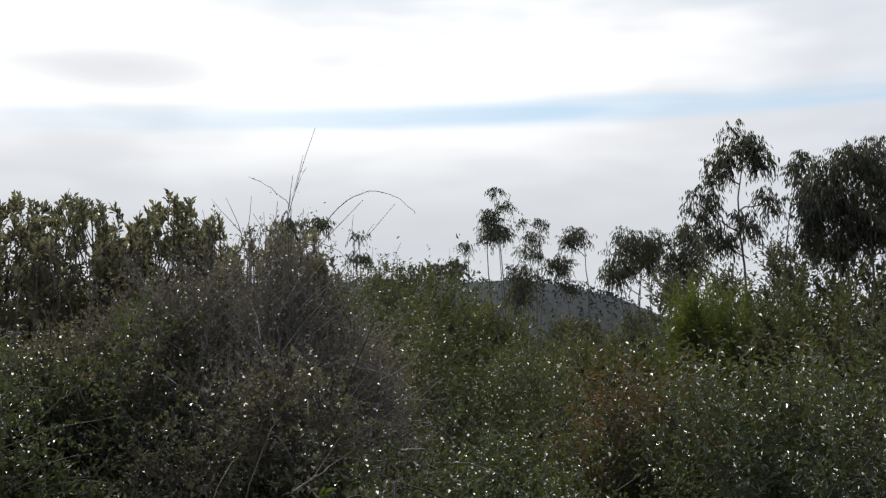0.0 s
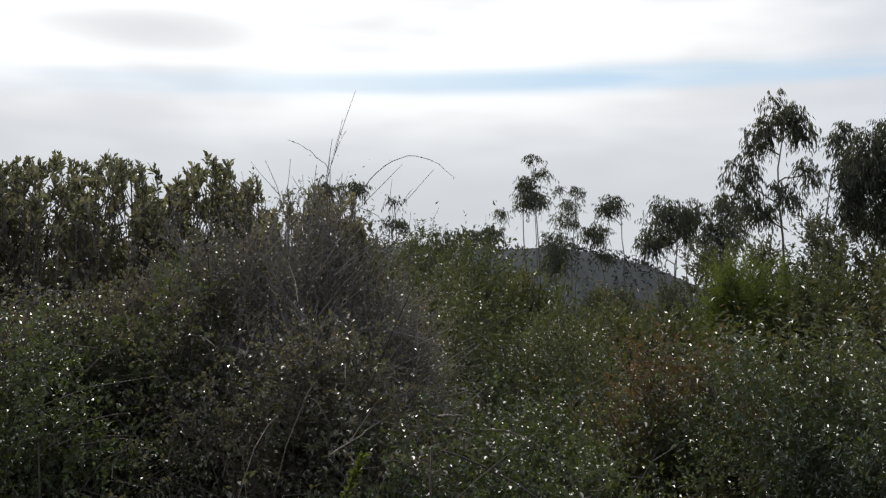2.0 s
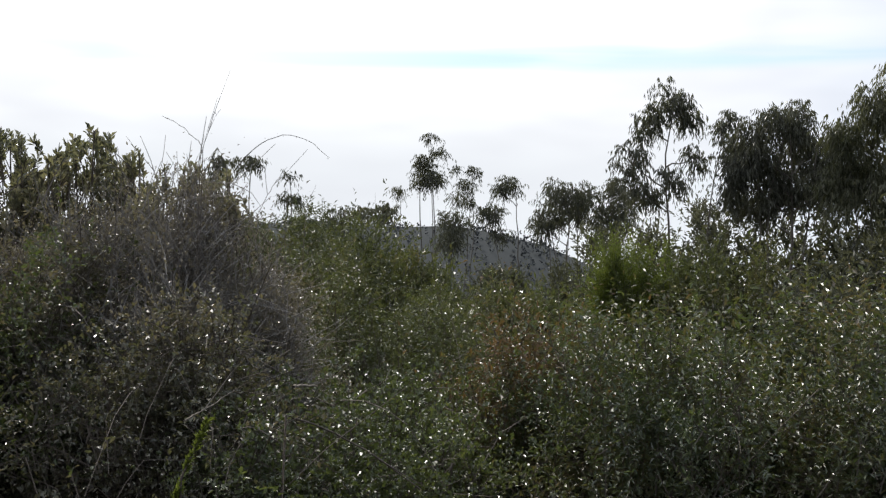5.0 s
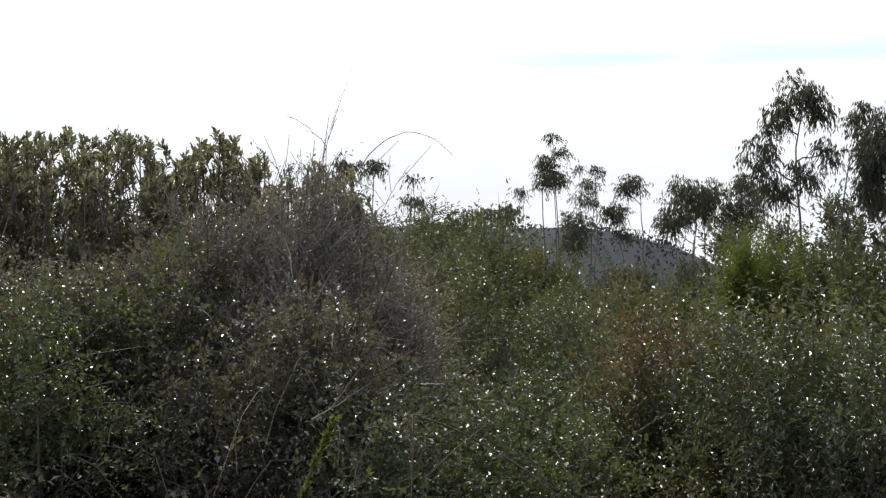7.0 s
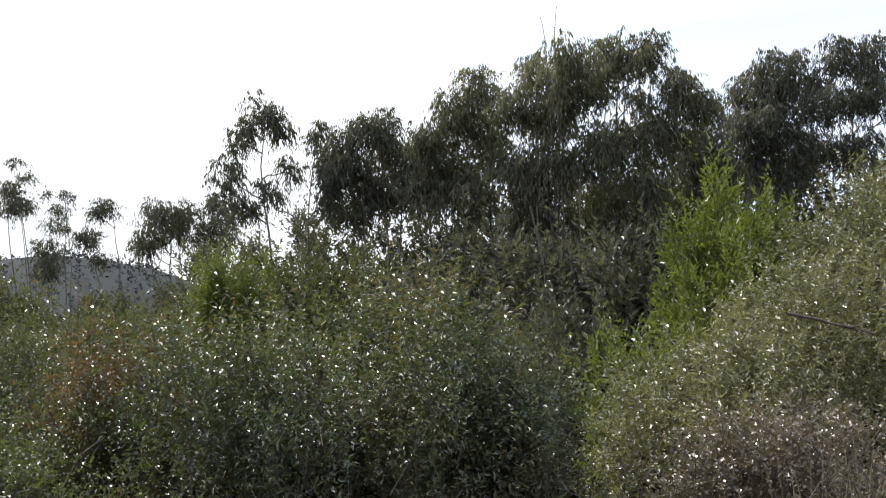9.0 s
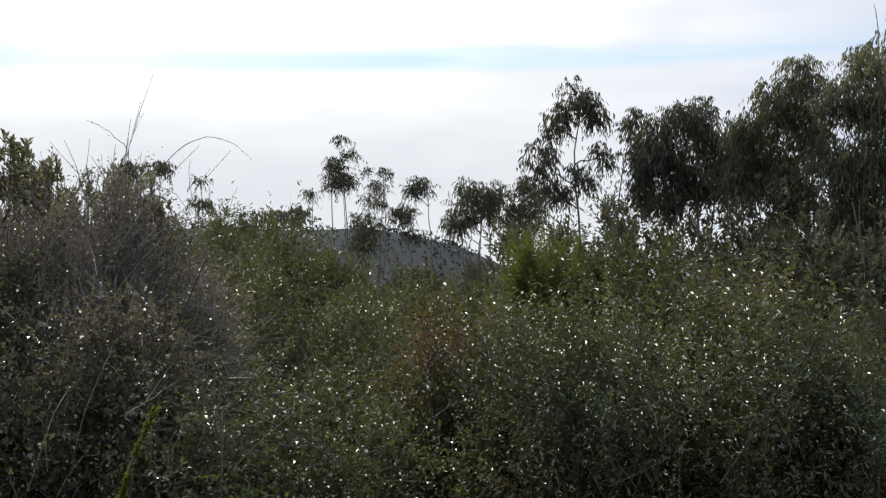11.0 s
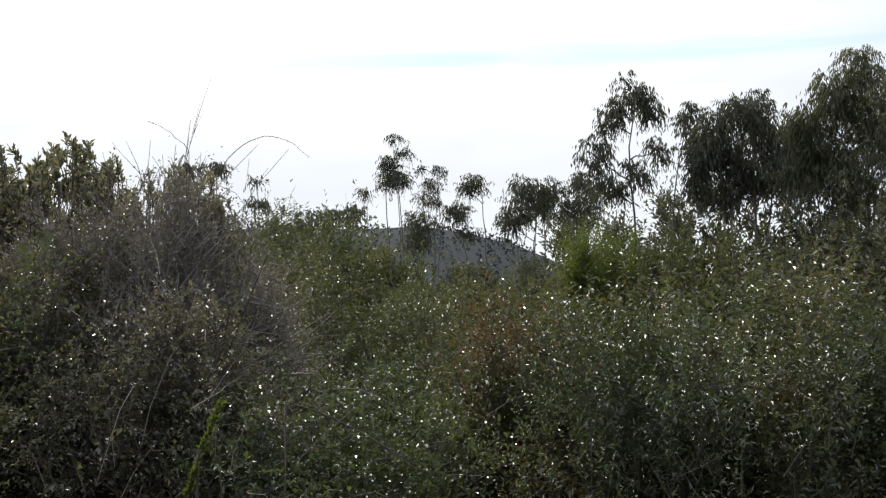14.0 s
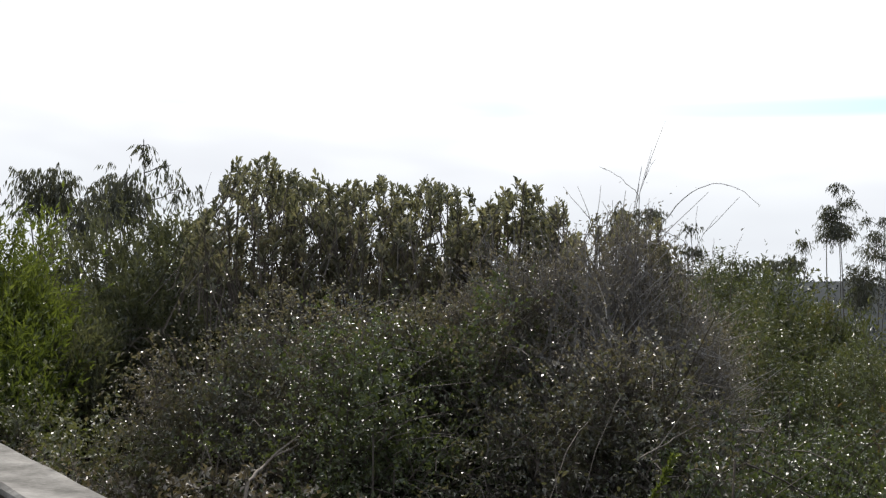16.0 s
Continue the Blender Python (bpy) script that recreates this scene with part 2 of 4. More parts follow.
def mesh_np(name, verts, faces, mat, smooth=False):
    me = bpy.data.meshes.new(name)
    n, k = faces.shape
    me.vertices.add(len(verts))
    me.vertices.foreach_set("co", np.ascontiguousarray(verts, dtype=np.float32).ravel())
    me.loops.add(n * k)
    me.loops.foreach_set("vertex_index", np.ascontiguousarray(faces, dtype=np.int32).ravel())
    me.polygons.add(n)
    me.polygons.foreach_set("loop_start", np.arange(0, n * k, k, dtype=np.int32))
    me.polygons.foreach_set("loop_total", np.full(n, k, dtype=np.int32))
    me.polygons.foreach_set("use_smooth", np.full(n, smooth))
    me.materials.append(mat)
    me.update(calc_edges=True)
    return me


def part(name, me, parent, label="", kind=""):
    """Link a mesh built in world space as one part under a thing whose base stands at parent's place."""
    ob = new(name, me)
    if parent is not None:
        base = np.array(parent.location if parent.parent is None else parent.parent.location, dtype=np.float32)
        co = np.empty(len(me.vertices) * 3, dtype=np.float32)
        me.vertices.foreach_get("co", co)
        me.vertices.foreach_set("co", (co.reshape(-1, 3) - base).ravel())
        me.update()
        ob.parent = parent
    return tagged(ob, label=label, kind=kind)


def thing(name, place, label, category, group=""):
    ob = new(name)
    ob.location = [float(c) for c in place]
    ob.empty_display_size = 0.2
    return tagged(ob, label, category, group)


def tubes(paths, sides=4):
    """Tapered round stems: a list of (points, radius at the foot, radius at the tip)."""
    V, F, n = [], [], 0
    ang = np.arange(sides) * 2 * math.pi / sides
    for pts, r0, r1 in paths:
        pts = np.asarray(pts, dtype=float)
        k = len(pts)
        t = unit(np.gradient(pts, axis=0))
        ref = np.where(np.abs(t[:, 2:3]) > 0.9, np.array([[1.0, 0, 0]]), np.array([[0, 0, 1.0]]))
        u = unit(np.cross(t, ref))
        w = np.cross(t, u)
        r = np.linspace(r0, r1, k)[:, None, None]
        ring = pts[:, None] + r * (u[:, None] * np.cos(ang)[None, :, None] + w[:, None] * np.sin(ang)[None, :, None])
        V.append(ring.reshape(-1, 3))
        i = np.arange(k - 1)[:, None] * sides
        jj = np.arange(sides)[None]
        j2 = (jj + 1) % sides
        F.append(np.stack([i + jj, i + j2, i + sides + j2, i + sides + jj], -1).reshape(-1, 4) + n)
        n += k * sides
    return np.concatenate(V), np.concatenate(F)


def leaves(rng, base, dirs, length, k, droop, L, W, spread, sag=0.0, fold=0.22, flat=1.5, stray=0.0, wide=0.42):
    """Shoots at base along dirs, each with k folded leaves. Returns verts and triangles."""
    m = len(base)
    s = (np.arange(k)[None] + rng.random((m, k))) / k
    ln = length * rng.uniform(0.6, 1.3, (m, 1, 1)) * np.where(rng.random((m, 1, 1)) < stray, rng.uniform(1.4, 2.3, (m, 1, 1)), 1.0)
    S = s[..., None]
    pos = base[:, None] + dirs[:, None] * ln * S - np.array([0, 0, 1.0]) * droop * ln * S ** 2
    tan = unit(dirs[:, None] - np.array([0, 0, 2.0]) * droop * S)
    rnd = unit(rng.normal(size=(m, k, 3)))
    side = unit(np.cross(tan, rnd))
    sp = spread * rng.uniform(0.6, 1.3, (m, k, 1))
    ax = unit(tan * np.cos(sp) + side * np.sin(sp) - np.array([0, 0, 1.0]) * sag)
    q = unit(np.cross(ax, unit(rng.normal(size=(m, k, 3)) + np.array([0, 0, flat]))))
    nrm = np.cross(q, ax)
    z = rng.uniform(0.65, 1.25, (m, k, 1))
    l, w = L * z, W * z * rng.uniform(0.8, 1.2, (m, k, 1))
    v0 = pos
    v1 = pos + ax * l * wide + q * w * 0.5 + nrm * w * fold
    v2 = pos + ax * l - nrm * l * rng.uniform(0.0, 0.25, (m, k, 1))
    v3 = pos + ax * l * wide - q * w * 0.5 + nrm * w * fold
    V = np.stack([v0, v1, v2, v3], 2).reshape(-1, 3)
    i = np.arange(m * k)[:, None] * 4
    F = np.concatenate([i + [0, 1, 2], i + [0, 2, 3]], 1).reshape(-1, 3)
    return V, F


def spot(az, d, el=None, z=None):
    """A place d metres away at azimuth az (to the left of +y), at an elevation from the eye or a height."""
    x, y = -math.sin(radians(az)) * d, math.cos(radians(az)) * d
    return np.array([x, y, EYE + d * math.tan(radians(el)) if el is not None else (z if z is not None else terrain(x, y))])


# ---- the lie of the land ----
WALL_N = np.array([0.78, 0.626])      # across the parapet, away from the terrace
WALL_T = np.array([-0.626, 0.78])     # along it


def sstep(a, b, x):
    t = np.clip((np.asarray(x, float) - a) / (b - a), 0, 1)
    return t * t * (3 - 2 * t)


def terrain(x, y):
    x, y = np.asarray(x, float), np.asarray(y, float)
    r = np.hypot(x, y)
    s = np.maximum(WALL_N[0] * x + WALL_N[1] * y - 1.4, 0)
    z = -0.75 - 0.055 * np.minimum(s, 60) - 0.09 * np.clip(r - 60, 0, 600) * sstep(60, 140, r)
    az = np.degrees(np.arctan2(-x, y))
    ridge = 2.15 * sstep(-22.5, -14.5, az) * (1 - 0.75 * sstep(-4, 20, az)) + 0.12 * np.sin(az * 1.7) - 0.25
    top = EYE + 760 * np.tan(np.radians(ridge))
    z = z + (top - z) * np.exp(-((r - 760) / 230.0) ** 2) * sstep(330, 700, r) * (np.abs(az) < 120)
    return z + 0.05 * np.sin(x * 1.3 + 0.4) * np.cos(y * 1.1) * sstep(2, 6, r)


radii = np.concatenate([np.linspace(0.5, 30, 60), np.geomspace(31, 4800, 110)])
na = 160
th = np.linspace(0, 2 * math.pi, na, endpoint=False)
X, Y = radii[:, None] * np.sin(th)[None], radii[:, None] * np.cos(th)[None]
Z = terrain(X, Y)
V = np.concatenate([np.stack([X, Y, Z], -1).reshape(-1, 3), [[0, 0, -0.8]]])
i = np.arange(len(radii) - 1)[:, None] * na
jj = np.arange(na)[None]
j2 = (jj + 1) % na
F = np.stack([i + jj, i + na + jj, i + na + j2, i + j2], -1).reshape(-1, 4)
cap = np.stack([np.arange(na), (np.arange(na) + 1) % na, np.full(na, len(V) - 1), np.full(na, len(V) - 1)], -1)
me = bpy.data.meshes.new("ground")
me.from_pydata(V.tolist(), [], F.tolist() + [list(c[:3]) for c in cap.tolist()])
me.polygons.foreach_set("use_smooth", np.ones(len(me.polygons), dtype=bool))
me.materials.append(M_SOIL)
nt = M_SOIL.node_tree
old_col = [l for l in nt.links if l.to_socket.name == "Base Color"][0]
# with distance the ground colour shifts to a grey that stands for haze
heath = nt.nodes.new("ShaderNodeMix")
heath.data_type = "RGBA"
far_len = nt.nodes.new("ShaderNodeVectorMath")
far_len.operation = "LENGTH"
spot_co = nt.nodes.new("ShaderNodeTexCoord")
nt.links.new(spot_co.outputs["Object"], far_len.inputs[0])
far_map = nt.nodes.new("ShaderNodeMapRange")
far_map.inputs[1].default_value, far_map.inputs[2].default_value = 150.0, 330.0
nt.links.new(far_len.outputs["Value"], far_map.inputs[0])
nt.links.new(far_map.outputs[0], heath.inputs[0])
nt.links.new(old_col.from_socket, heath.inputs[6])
heath.inputs[7].default_value = (0.066, 0.070, 0.071, 1)      # haze grey of the far hill, put into the ground colour
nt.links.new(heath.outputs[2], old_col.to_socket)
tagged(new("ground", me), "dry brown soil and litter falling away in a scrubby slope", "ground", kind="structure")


def long_block(name, n0, n1, t0, t1, z0, z1, mat, step=0.35, wear=0.0, bevel=0.025):
    """A block along the parapet's line with worn, slightly wavy edges."""
    bm = bmesh.new()
    rng = random.Random(5)
    prof = [(n0, z0), (n0, z1 - bevel), (n0 + bevel, z1), (n1 - bevel, z1), (n1, z1 - bevel), (n1, z0)]
    if wear:
        w = n1 - n0
        prof[3:3] = [(n0 + w * f, z1) for f in (0.3, 0.5, 0.75)]
    rings = []
    count = int((t1 - t0) / step)
    for k in range(count + 1):
        t = t0 + (t1 - t0) * k / count
        ring = []
        for n, z in prof:
            dn, dz = (rng.uniform(-wear, wear), rng.uniform(-wear, wear) * 0.7) if z > z0 else (0, 0)
            p = WALL_N * (n + dn) + WALL_T * t
            ring.append(bm.verts.new((p[0], p[1], z + dz)))
        rings.append(ring)
    m = len(prof)
    for r0, r1 in zip(rings, rings[1:]):
        for k in range(m):
            bm.faces.new((r0[k], r0[(k + 1) % m], r1[(k + 1) % m], r1[k]))
    bm.faces.new(rings[0][::-1])
    bm.faces.new(rings[-1])
    bmesh.ops.recalc_face_normals(bm, faces=bm.faces)
    me = bpy.data.meshes.new(name)
    bm.to_mesh(me)
    bm.free()
    me.materials.append(mat)
    return new(name, me)


wall = tagged(long_block("parapet_wall", 0.925, 1.175, -14.0, 16.0, -1.6, 0.917, M_WALL, 0.25, 0.0), "low stained parapet, shade put into its dark face, with a worn pale cement top", "wall", kind="structure")
# top added as its own slab, paler than the shade-darkened wall
coping = long_block("coping", 0.915, 1.19, -14.0, 16.0, 0.919, 0.95, M_CONCRETE, 0.17, 0.004, 0.014)
coping.parent = wall
tagged(coping, "worn pale cement coping")
tagged(long_block("road", -7.0, 0.912, -14.0, 16.0, -1.7, 0.0, M_ASPHALT, 1.0, 0.0), "grey asphalt terrace behind the concrete parapet", "road", kind="structure")


# ---- kinds of plants ----
def wavy(rng, a, b, k, amp):
    a, b = np.asarray(a, float), np.asarray(b, float)
    s = np.linspace(0, 1, k)[:, None]
    off = np.cumsum(rng.normal(size=(k, 3)) * amp / math.sqrt(k), 0)
    off -= off[0] * (1 - s) + off[-1] * s
    return a + (b - a) * s + off


def eucalyptus(seed, d, top, base_az, lobes, label, lai=2.4, leaf=0.125, stem=0.05, mat=None, stems=1):
    """A young gum tree: thin pale trunk, limbs reaching into loose hanging clumps of sickle leaves."""
    rng = np.random.default_rng(seed)
    deg = d * math.pi / 180
    base = spot(base_az, d)
    tip = spot(top[0], d, top[1])
    stem *= 0.75
    root = thing("eucalyptus_tree", base, label, "tree", "young eucalyptus trees")
    trunk = wavy(rng, base - [0, 0, 0.1], tip, 12, 0.02 * (tip[2] - base[2]))
    # the trunk bows: it stands upright at the foot
    s = np.linspace(0, 1, 12)[:, None]
    trunk[:, :2] += ((base - tip)[:2] * 0.35) * (s * (1 - s)) 
    bole = part("trunk", mesh_np("trunk", *tubes([(trunk, stem, 0.008)], 7), M_BARK, True), root, "slender pale grey bark trunk")
    for q in range(stems - 1):
        foot = base + np.array([rng.normal() * 0.25, rng.normal() * 0.25, -0.1])
        end = spot(lobes[q % len(lobes)][0] + rng.normal() * 0.1, d, lobes[q % len(lobes)][1])
        part("trunk", mesh_np("trunk", *tubes([(wavy(rng, foot, end, 10, 0.15), stem * 0.7, 0.008)], 6), M_BARK, True), root, "slender pale grey bark trunk")
    LV, LF, n = [], [], 0
    for az, el, rh, rv in lobes:
        dep = rng.normal() * rh * deg * 0.5
        c = spot(az, d + dep, el)
        a, b = 1.1 * max(rh * deg, 0.12), 1.1 * max(rv * deg, 0.1)
        zt = min(c[2] - 0.5 * abs(np.linalg.norm(c[:2] - base[:2])) - 0.2 * b, tip[2] - 0.1)
        f = np.clip((zt - trunk[0, 2]) / (trunk[-1, 2] - trunk[0, 2]), 0.15, 0.97)
        p0 = np.array([np.interp(f, np.linspace(0, 1, 12), trunk[:, ax]) for ax in range(3)])
        limb = wavy(rng, p0, c, 6, 0.06)
        twigs = [(limb, stem * 0.42 * (1 - 0.6 * f) + 0.006, 0.006)]
        count = int(min(16, 4 + a * b * 14))
        for _ in range(count):
            u = unit(rng.normal(size=3)) * [a, a, b] * rng.uniform(0.5, 0.95)
            twigs.append((wavy(rng, limb[rng.integers(2, 6)], c + u, 4, 0.04), 0.008, 0.003))
        part("limb", mesh_np("limb", *tubes(twigs, 4), M_BARK), bole)
        # clusters of hanging shoots, gaps left between them
        nl = 1.75 * lai * math.pi * a * b / (leaf * leaf * 0.22 * 0.55)
        k = 7
        m = max(6, int(nl / k))
        nc = max(5, int(6 + 16 * a * b))
        cen = unit(rng.normal(size=(nc, 3))) * rng.uniform(0.25, 0.9, (nc, 1)) ** 0.6
        cen[:, 2] = np.clip(cen[:, 2], -0.8, 0.85)
        pick = rng.integers(0, nc, m)
        off = cen[pick] * 0.85 + rng.normal(size=(m, 3)) * (0.155 if nc > 12 else 0.26)
        off /= np.maximum(1.0, np.linalg.norm(off, axis=1, keepdims=True) / 1.05)
        b0 = c + off * [a, a, b]
        dirs = unit(rng.normal(size=(m, 3)) + off * 0.4)
        v, t = leaves(rng, b0, dirs, 2.2 * leaf, k, 0.55, leaf, leaf * 0.2, 0.9, 1.9, 0.15, 0.3)
        LV.append(v)
        LF.append(t + n)
        n += len(v)
    part("crown", mesh_np("crown", np.concatenate(LV), np.concatenate(LF), mat or M_EUC), root, "loose drooping grey-green foliage", "stuff")
    return root


def dome_points(rng, c, top, hw, hd, m, lump=0.26, shell=0.35, low=0.35):
    """Points in the outer shell of a lumpy dome from the ground to top, with the way out of it."""
    h = low + (1 - low) * rng.random(m) ** 0.8
    phi = rng.random(m) * 2 * math.pi
    cap = rng.random(m) < 0.3
    rad = np.where(cap, np.sqrt(rng.random(m)), 1.0)
    prof = np.sqrt(np.maximum(1 - h ** 5, 0.0)) * (1.15 - 0.15 * h)
    hh = np.where(cap, (1 - rad ** 2 * 0.999) ** (1 / 5), h)
    pr = np.where(cap, rad, prof)
    ph = rng.random(6) * 6.28
    lumps = 1 + lump * (np.sin(3 * phi + ph[0] + 4 * hh) + np.sin(5 * phi + ph[1] - 7 * hh) * 0.7 + np.sin(9 * phi + ph[2] + 11 * hh) * 0.5) / 1.4
    dep = 1 - shell * rng.random(m) ** 1.8
    H = top - c[2]
    x, y = np.cos(phi) * pr * hw * lumps * dep, np.sin(phi) * pr * hd * lumps * dep
    z = H * hh * (1 - (1 - dep) * 0.45) * (1 + 0.22 * np.minimum(lumps - 1.12, 0))
    # width lies across the line of sight from the terrace
    ay = unit(np.array([c[0], c[1]]))
    axx = np.array([ay[1], -ay[0]])
    P = np.stack([c[0] + axx[0] * x + ay[0] * y, c[1] + axx[1] * x + ay[1] * y, c[2] + z], -1)
    ox, oy = np.cos(phi) / max(hw, 0.05), np.sin(phi) / max(hd, 0.05)
    N = unit(np.stack([axx[0] * ox + ay[0] * oy, axx[1] * ox + ay[1] * oy, (hh ** 2) * 1.6 / max(hw, 0.2)], -1))
    return P, N


def clumped(rng, P, m, size):
    """Choose m of the points so that they gather in tufts of about the given size, with hollows between."""
    ph = rng.random((6, 3)) * 6.28
    n = np.zeros(len(P))
    for q in range(6):
        a = unit(rng.normal(size=3))
        n += np.sin((P @ a) * (4.2 / size) * (0.7 + 0.35 * (q % 3)) + ph[q, 0])
    score = n / 1.73 + rng.normal(size=len(P)) * 0.75
    return np.argsort(-score)[:m]


STYLE = {  # leaf length, width, shoot length, leaves a shoot, droop, spread, upward pull, outward pull, scatter
    "bramble": (0.021, 0.012, 0.22, 12, 0.45, 1.25, 0.5, 0.9, 0.7),
    "glossy": (0.027, 0.0095, 0.22, 12, 0.12, 1.15, 1.0, 0.7, 0.6),
    "fine": (0.05, 0.016, 0.24, 11, 0.05, 0.6, 1.2, 0.7, 0.55),
    "twiggy": (0.017, 0.008, 0.20, 6, 0.15, 0.9, 0.9, 0.8, 0.8),
    "coarse": (0.09, 0.035, 0.4, 12, 0.1, 0.7, 1.1, 0.7, 0.5),
}


def bush(seed, name, lobes, style, mat, label, category="shrub", group="", lai=0.54, twig=0.4, twig_mat=None, depth=1.3, widen=1.25, shell=0.45, leaf_scale=1.0, low=0.5, arch=0, core=420):
    """A shrub of one or more lumpy domes: woody stems from the foot, shoots in the outer shell, leaves on the shoots."""
    rng = np.random.default_rng(seed)
    L, W, SL, k, droop, spread, up, outw, scat = STYLE[style]
    L, W = L * leaf_scale, W * leaf_scale
    root = thing(name, spot(lobes[0][0], lobes[0][2]), label, category, group)
    LV, LF, n, stems = [], [], 0, []
    CV, CF, nc = [], [], 0
    for az, el, d, hw in lobes:
        hw = hw * widen
        hd = hw * depth + 0.1
        top = EYE + d * math.tan(radians(el))
        c = spot(az, d)
        H = max(top - c[2], 0.3)
        area = 2 * math.pi * math.sqrt(hw * hd) * H * (1 - low) + math.pi * hw * hd
        m = int(lai * area / (L * W * 0.55) / k)
        m = min(m, 7000)
        P, N = dome_points(rng, c, top - SL * 0.7, hw, hd, m * 2, shell=shell, low=low)
        keep = clumped(rng, P, m, 0.16 + 0.016 * d)
        P, N = P[keep], N[keep]
        # the outline heaves and sinks by a hand's width or two
        w = rng.random((4, 3)) * 6.28
        swell = np.sin(P * (7.5 / (0.6 + 0.1 * d)) + w[0]) + 0.7 * np.sin(P[:, [1, 2, 0]] * (13.0 / (0.6 + 0.1 * d)) + w[1])
        P = P + swell * [1.0, 1.0, 0.8] * min(0.075, 0.2 * hw) * (0.7 + 0.06 * d)
        dirs = unit(N * outw + np.array([0, 0, up]) * rng.uniform(0.4, 1.2, (m, 1)) + rng.normal(size=(m, 3)) * scat)
        v, t = leaves(rng, P, dirs, SL, k, droop, L, W, spread, flat=2.4 if style in ("bramble", "glossy", "twiggy") else 1.5, stray=0.12)
        LV.append(v)
        LF.append(t + n)
        n += len(v)
        if arch:
            pick = rng.choice(m, min(m, arch), replace=False)
            out = unit(N[pick] * [1, 1, 0.3] + rng.normal(size=(len(pick), 3)) * 0.5 + [0, 0, 0.75])
            v, t = leaves(rng, P[pick], out, 0.42, 24, 0.75, L * 1.1, W * 1.1, 1.2, flat=2.4, stray=0.2)
            LV.append(v)
            LF.append(t + n)
            n += len(v)
            for b0, o in zip(P[pick[::3]], out[::3]):
                ln = 0.42 * rng.uniform(0.5, 1.8)
                sc = np.linspace(0, 1, 7)[:, None]
                stems.append((wavy(rng, b0, b0 + o * ln, 7, 0.03) - np.array([0, 0, 0.75]) * ln * sc ** 2, 0.0028, 0.001))
        for q in rng.choice(m, min(m, int(m * twig * 0.4)), replace=False):
            e = P[q] + dirs[q] * SL * (rng.uniform(0.7, 1.3) if rng.random() < 0.95 else rng.uniform(1.4, 2.6))
            b = P[q] - dirs[q] * SL * 0.4
            stems.append((np.stack([b, (b + e) / 2 + rng.normal(size=3) * 0.012, e - [0, 0, droop * SL * 0.6]]), 0.0026, 0.0011))
        # dark leaf cards added inside, to block light and deepen the shade
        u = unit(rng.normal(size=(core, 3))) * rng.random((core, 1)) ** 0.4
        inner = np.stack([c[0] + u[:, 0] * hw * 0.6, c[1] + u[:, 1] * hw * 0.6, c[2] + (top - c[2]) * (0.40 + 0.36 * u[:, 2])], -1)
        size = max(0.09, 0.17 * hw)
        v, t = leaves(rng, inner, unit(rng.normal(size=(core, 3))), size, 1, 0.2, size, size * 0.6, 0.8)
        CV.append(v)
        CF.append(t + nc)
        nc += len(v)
        for n_stem, q in enumerate(rng.choice(m, min(m, 10), replace=False)):
            f = np.array([c[0] + 0.65 * (P[q, 0] - c[0]), c[1] + 0.65 * (P[q, 1] - c[1]), 0.0])
            f[2] = terrain(f[0], f[1]) - 0.05
            path = (wavy(rng, f, P[q], 7, 0.10), 0.008, 0.003)
            if n_stem < 4:
                part("stem", mesh_np("stem", *tubes([path], 5), twig_mat or M_TWIG, True), root)
            else:
                stems.append(path)
    part("foliage", mesh_np("foliage", np.concatenate(LV), np.concatenate(LF), mat), root, kind="stuff")
    part("twig_tangle", mesh_np("twig_tangle", *tubes(stems, 3), twig_mat or M_TWIG), root, kind="stuff")
    part("shade_core", mesh_np("shade_core", np.concatenate(CV), np.concatenate(CF), M_SHADE_CORE), root, "dark leaf cards added inside to block light", "stuff")
    return root


# ---- eucalyptus trees on the slope ----
EU = "young eucalyptus with loose hanging grey-green leaves on the slope"
THIN = "thin tall young eucalyptus with a small tufted crown"
DENSE = "dense leafy eucalyptus in the dark grove on the slope"
eucalyptus(1, 24, (-23.70, 8.71), -23.92,
    [(-23.35, 8.40, 0.69, 0.64), (-24.29, 7.70, 0.64, 0.75), (-22.63, 7.05, 0.69, 0.91), (-21.66, 5.33, 0.64, 0.85), (-22.37, 3.84, 0.80, 0.64), (-23.70, 4.53, 0.69, 0.53), (-24.80, 5.54, 0.59, 0.48)],
    "tall airy young eucalyptus standing free of the grove", 2.8, stem=0.06)
eucalyptus(2, 25, (-26.20, 7.73), -24.45,
    [(-26.17, 7.20, 0.37, 0.59), (-26.37, 5.75, 0.53, 0.80), (-25.76, 6.82, 0.27, 0.53)], EU, 2.4, stem=0.04)
eucalyptus(3, 23, (-28.91, 8.18), -29.07,
    [(-28.59, 7.07, 1.33, 1.12), (-27.35, 5.82, 1.20, 1.33), (-29.98, 5.97, 1.38, 1.28), (-26.46, 4.67, 0.75, 1.20), (-28.46, 4.46, 1.65, 1.28), (-30.42, 4.11, 1.20, 1.20), (-27.23, 3.46, 1.20, 0.67)], DENSE, 3.2, leaf=0.115, stem=0.07, stems=4)
eucalyptus(4, 22, (-34.22, 9.77), -33.55,
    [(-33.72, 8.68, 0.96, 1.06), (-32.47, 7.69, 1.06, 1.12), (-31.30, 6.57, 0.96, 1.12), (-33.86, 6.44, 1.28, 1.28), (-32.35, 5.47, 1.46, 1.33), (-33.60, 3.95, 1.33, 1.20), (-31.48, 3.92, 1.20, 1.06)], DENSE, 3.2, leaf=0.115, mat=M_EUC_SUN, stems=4)
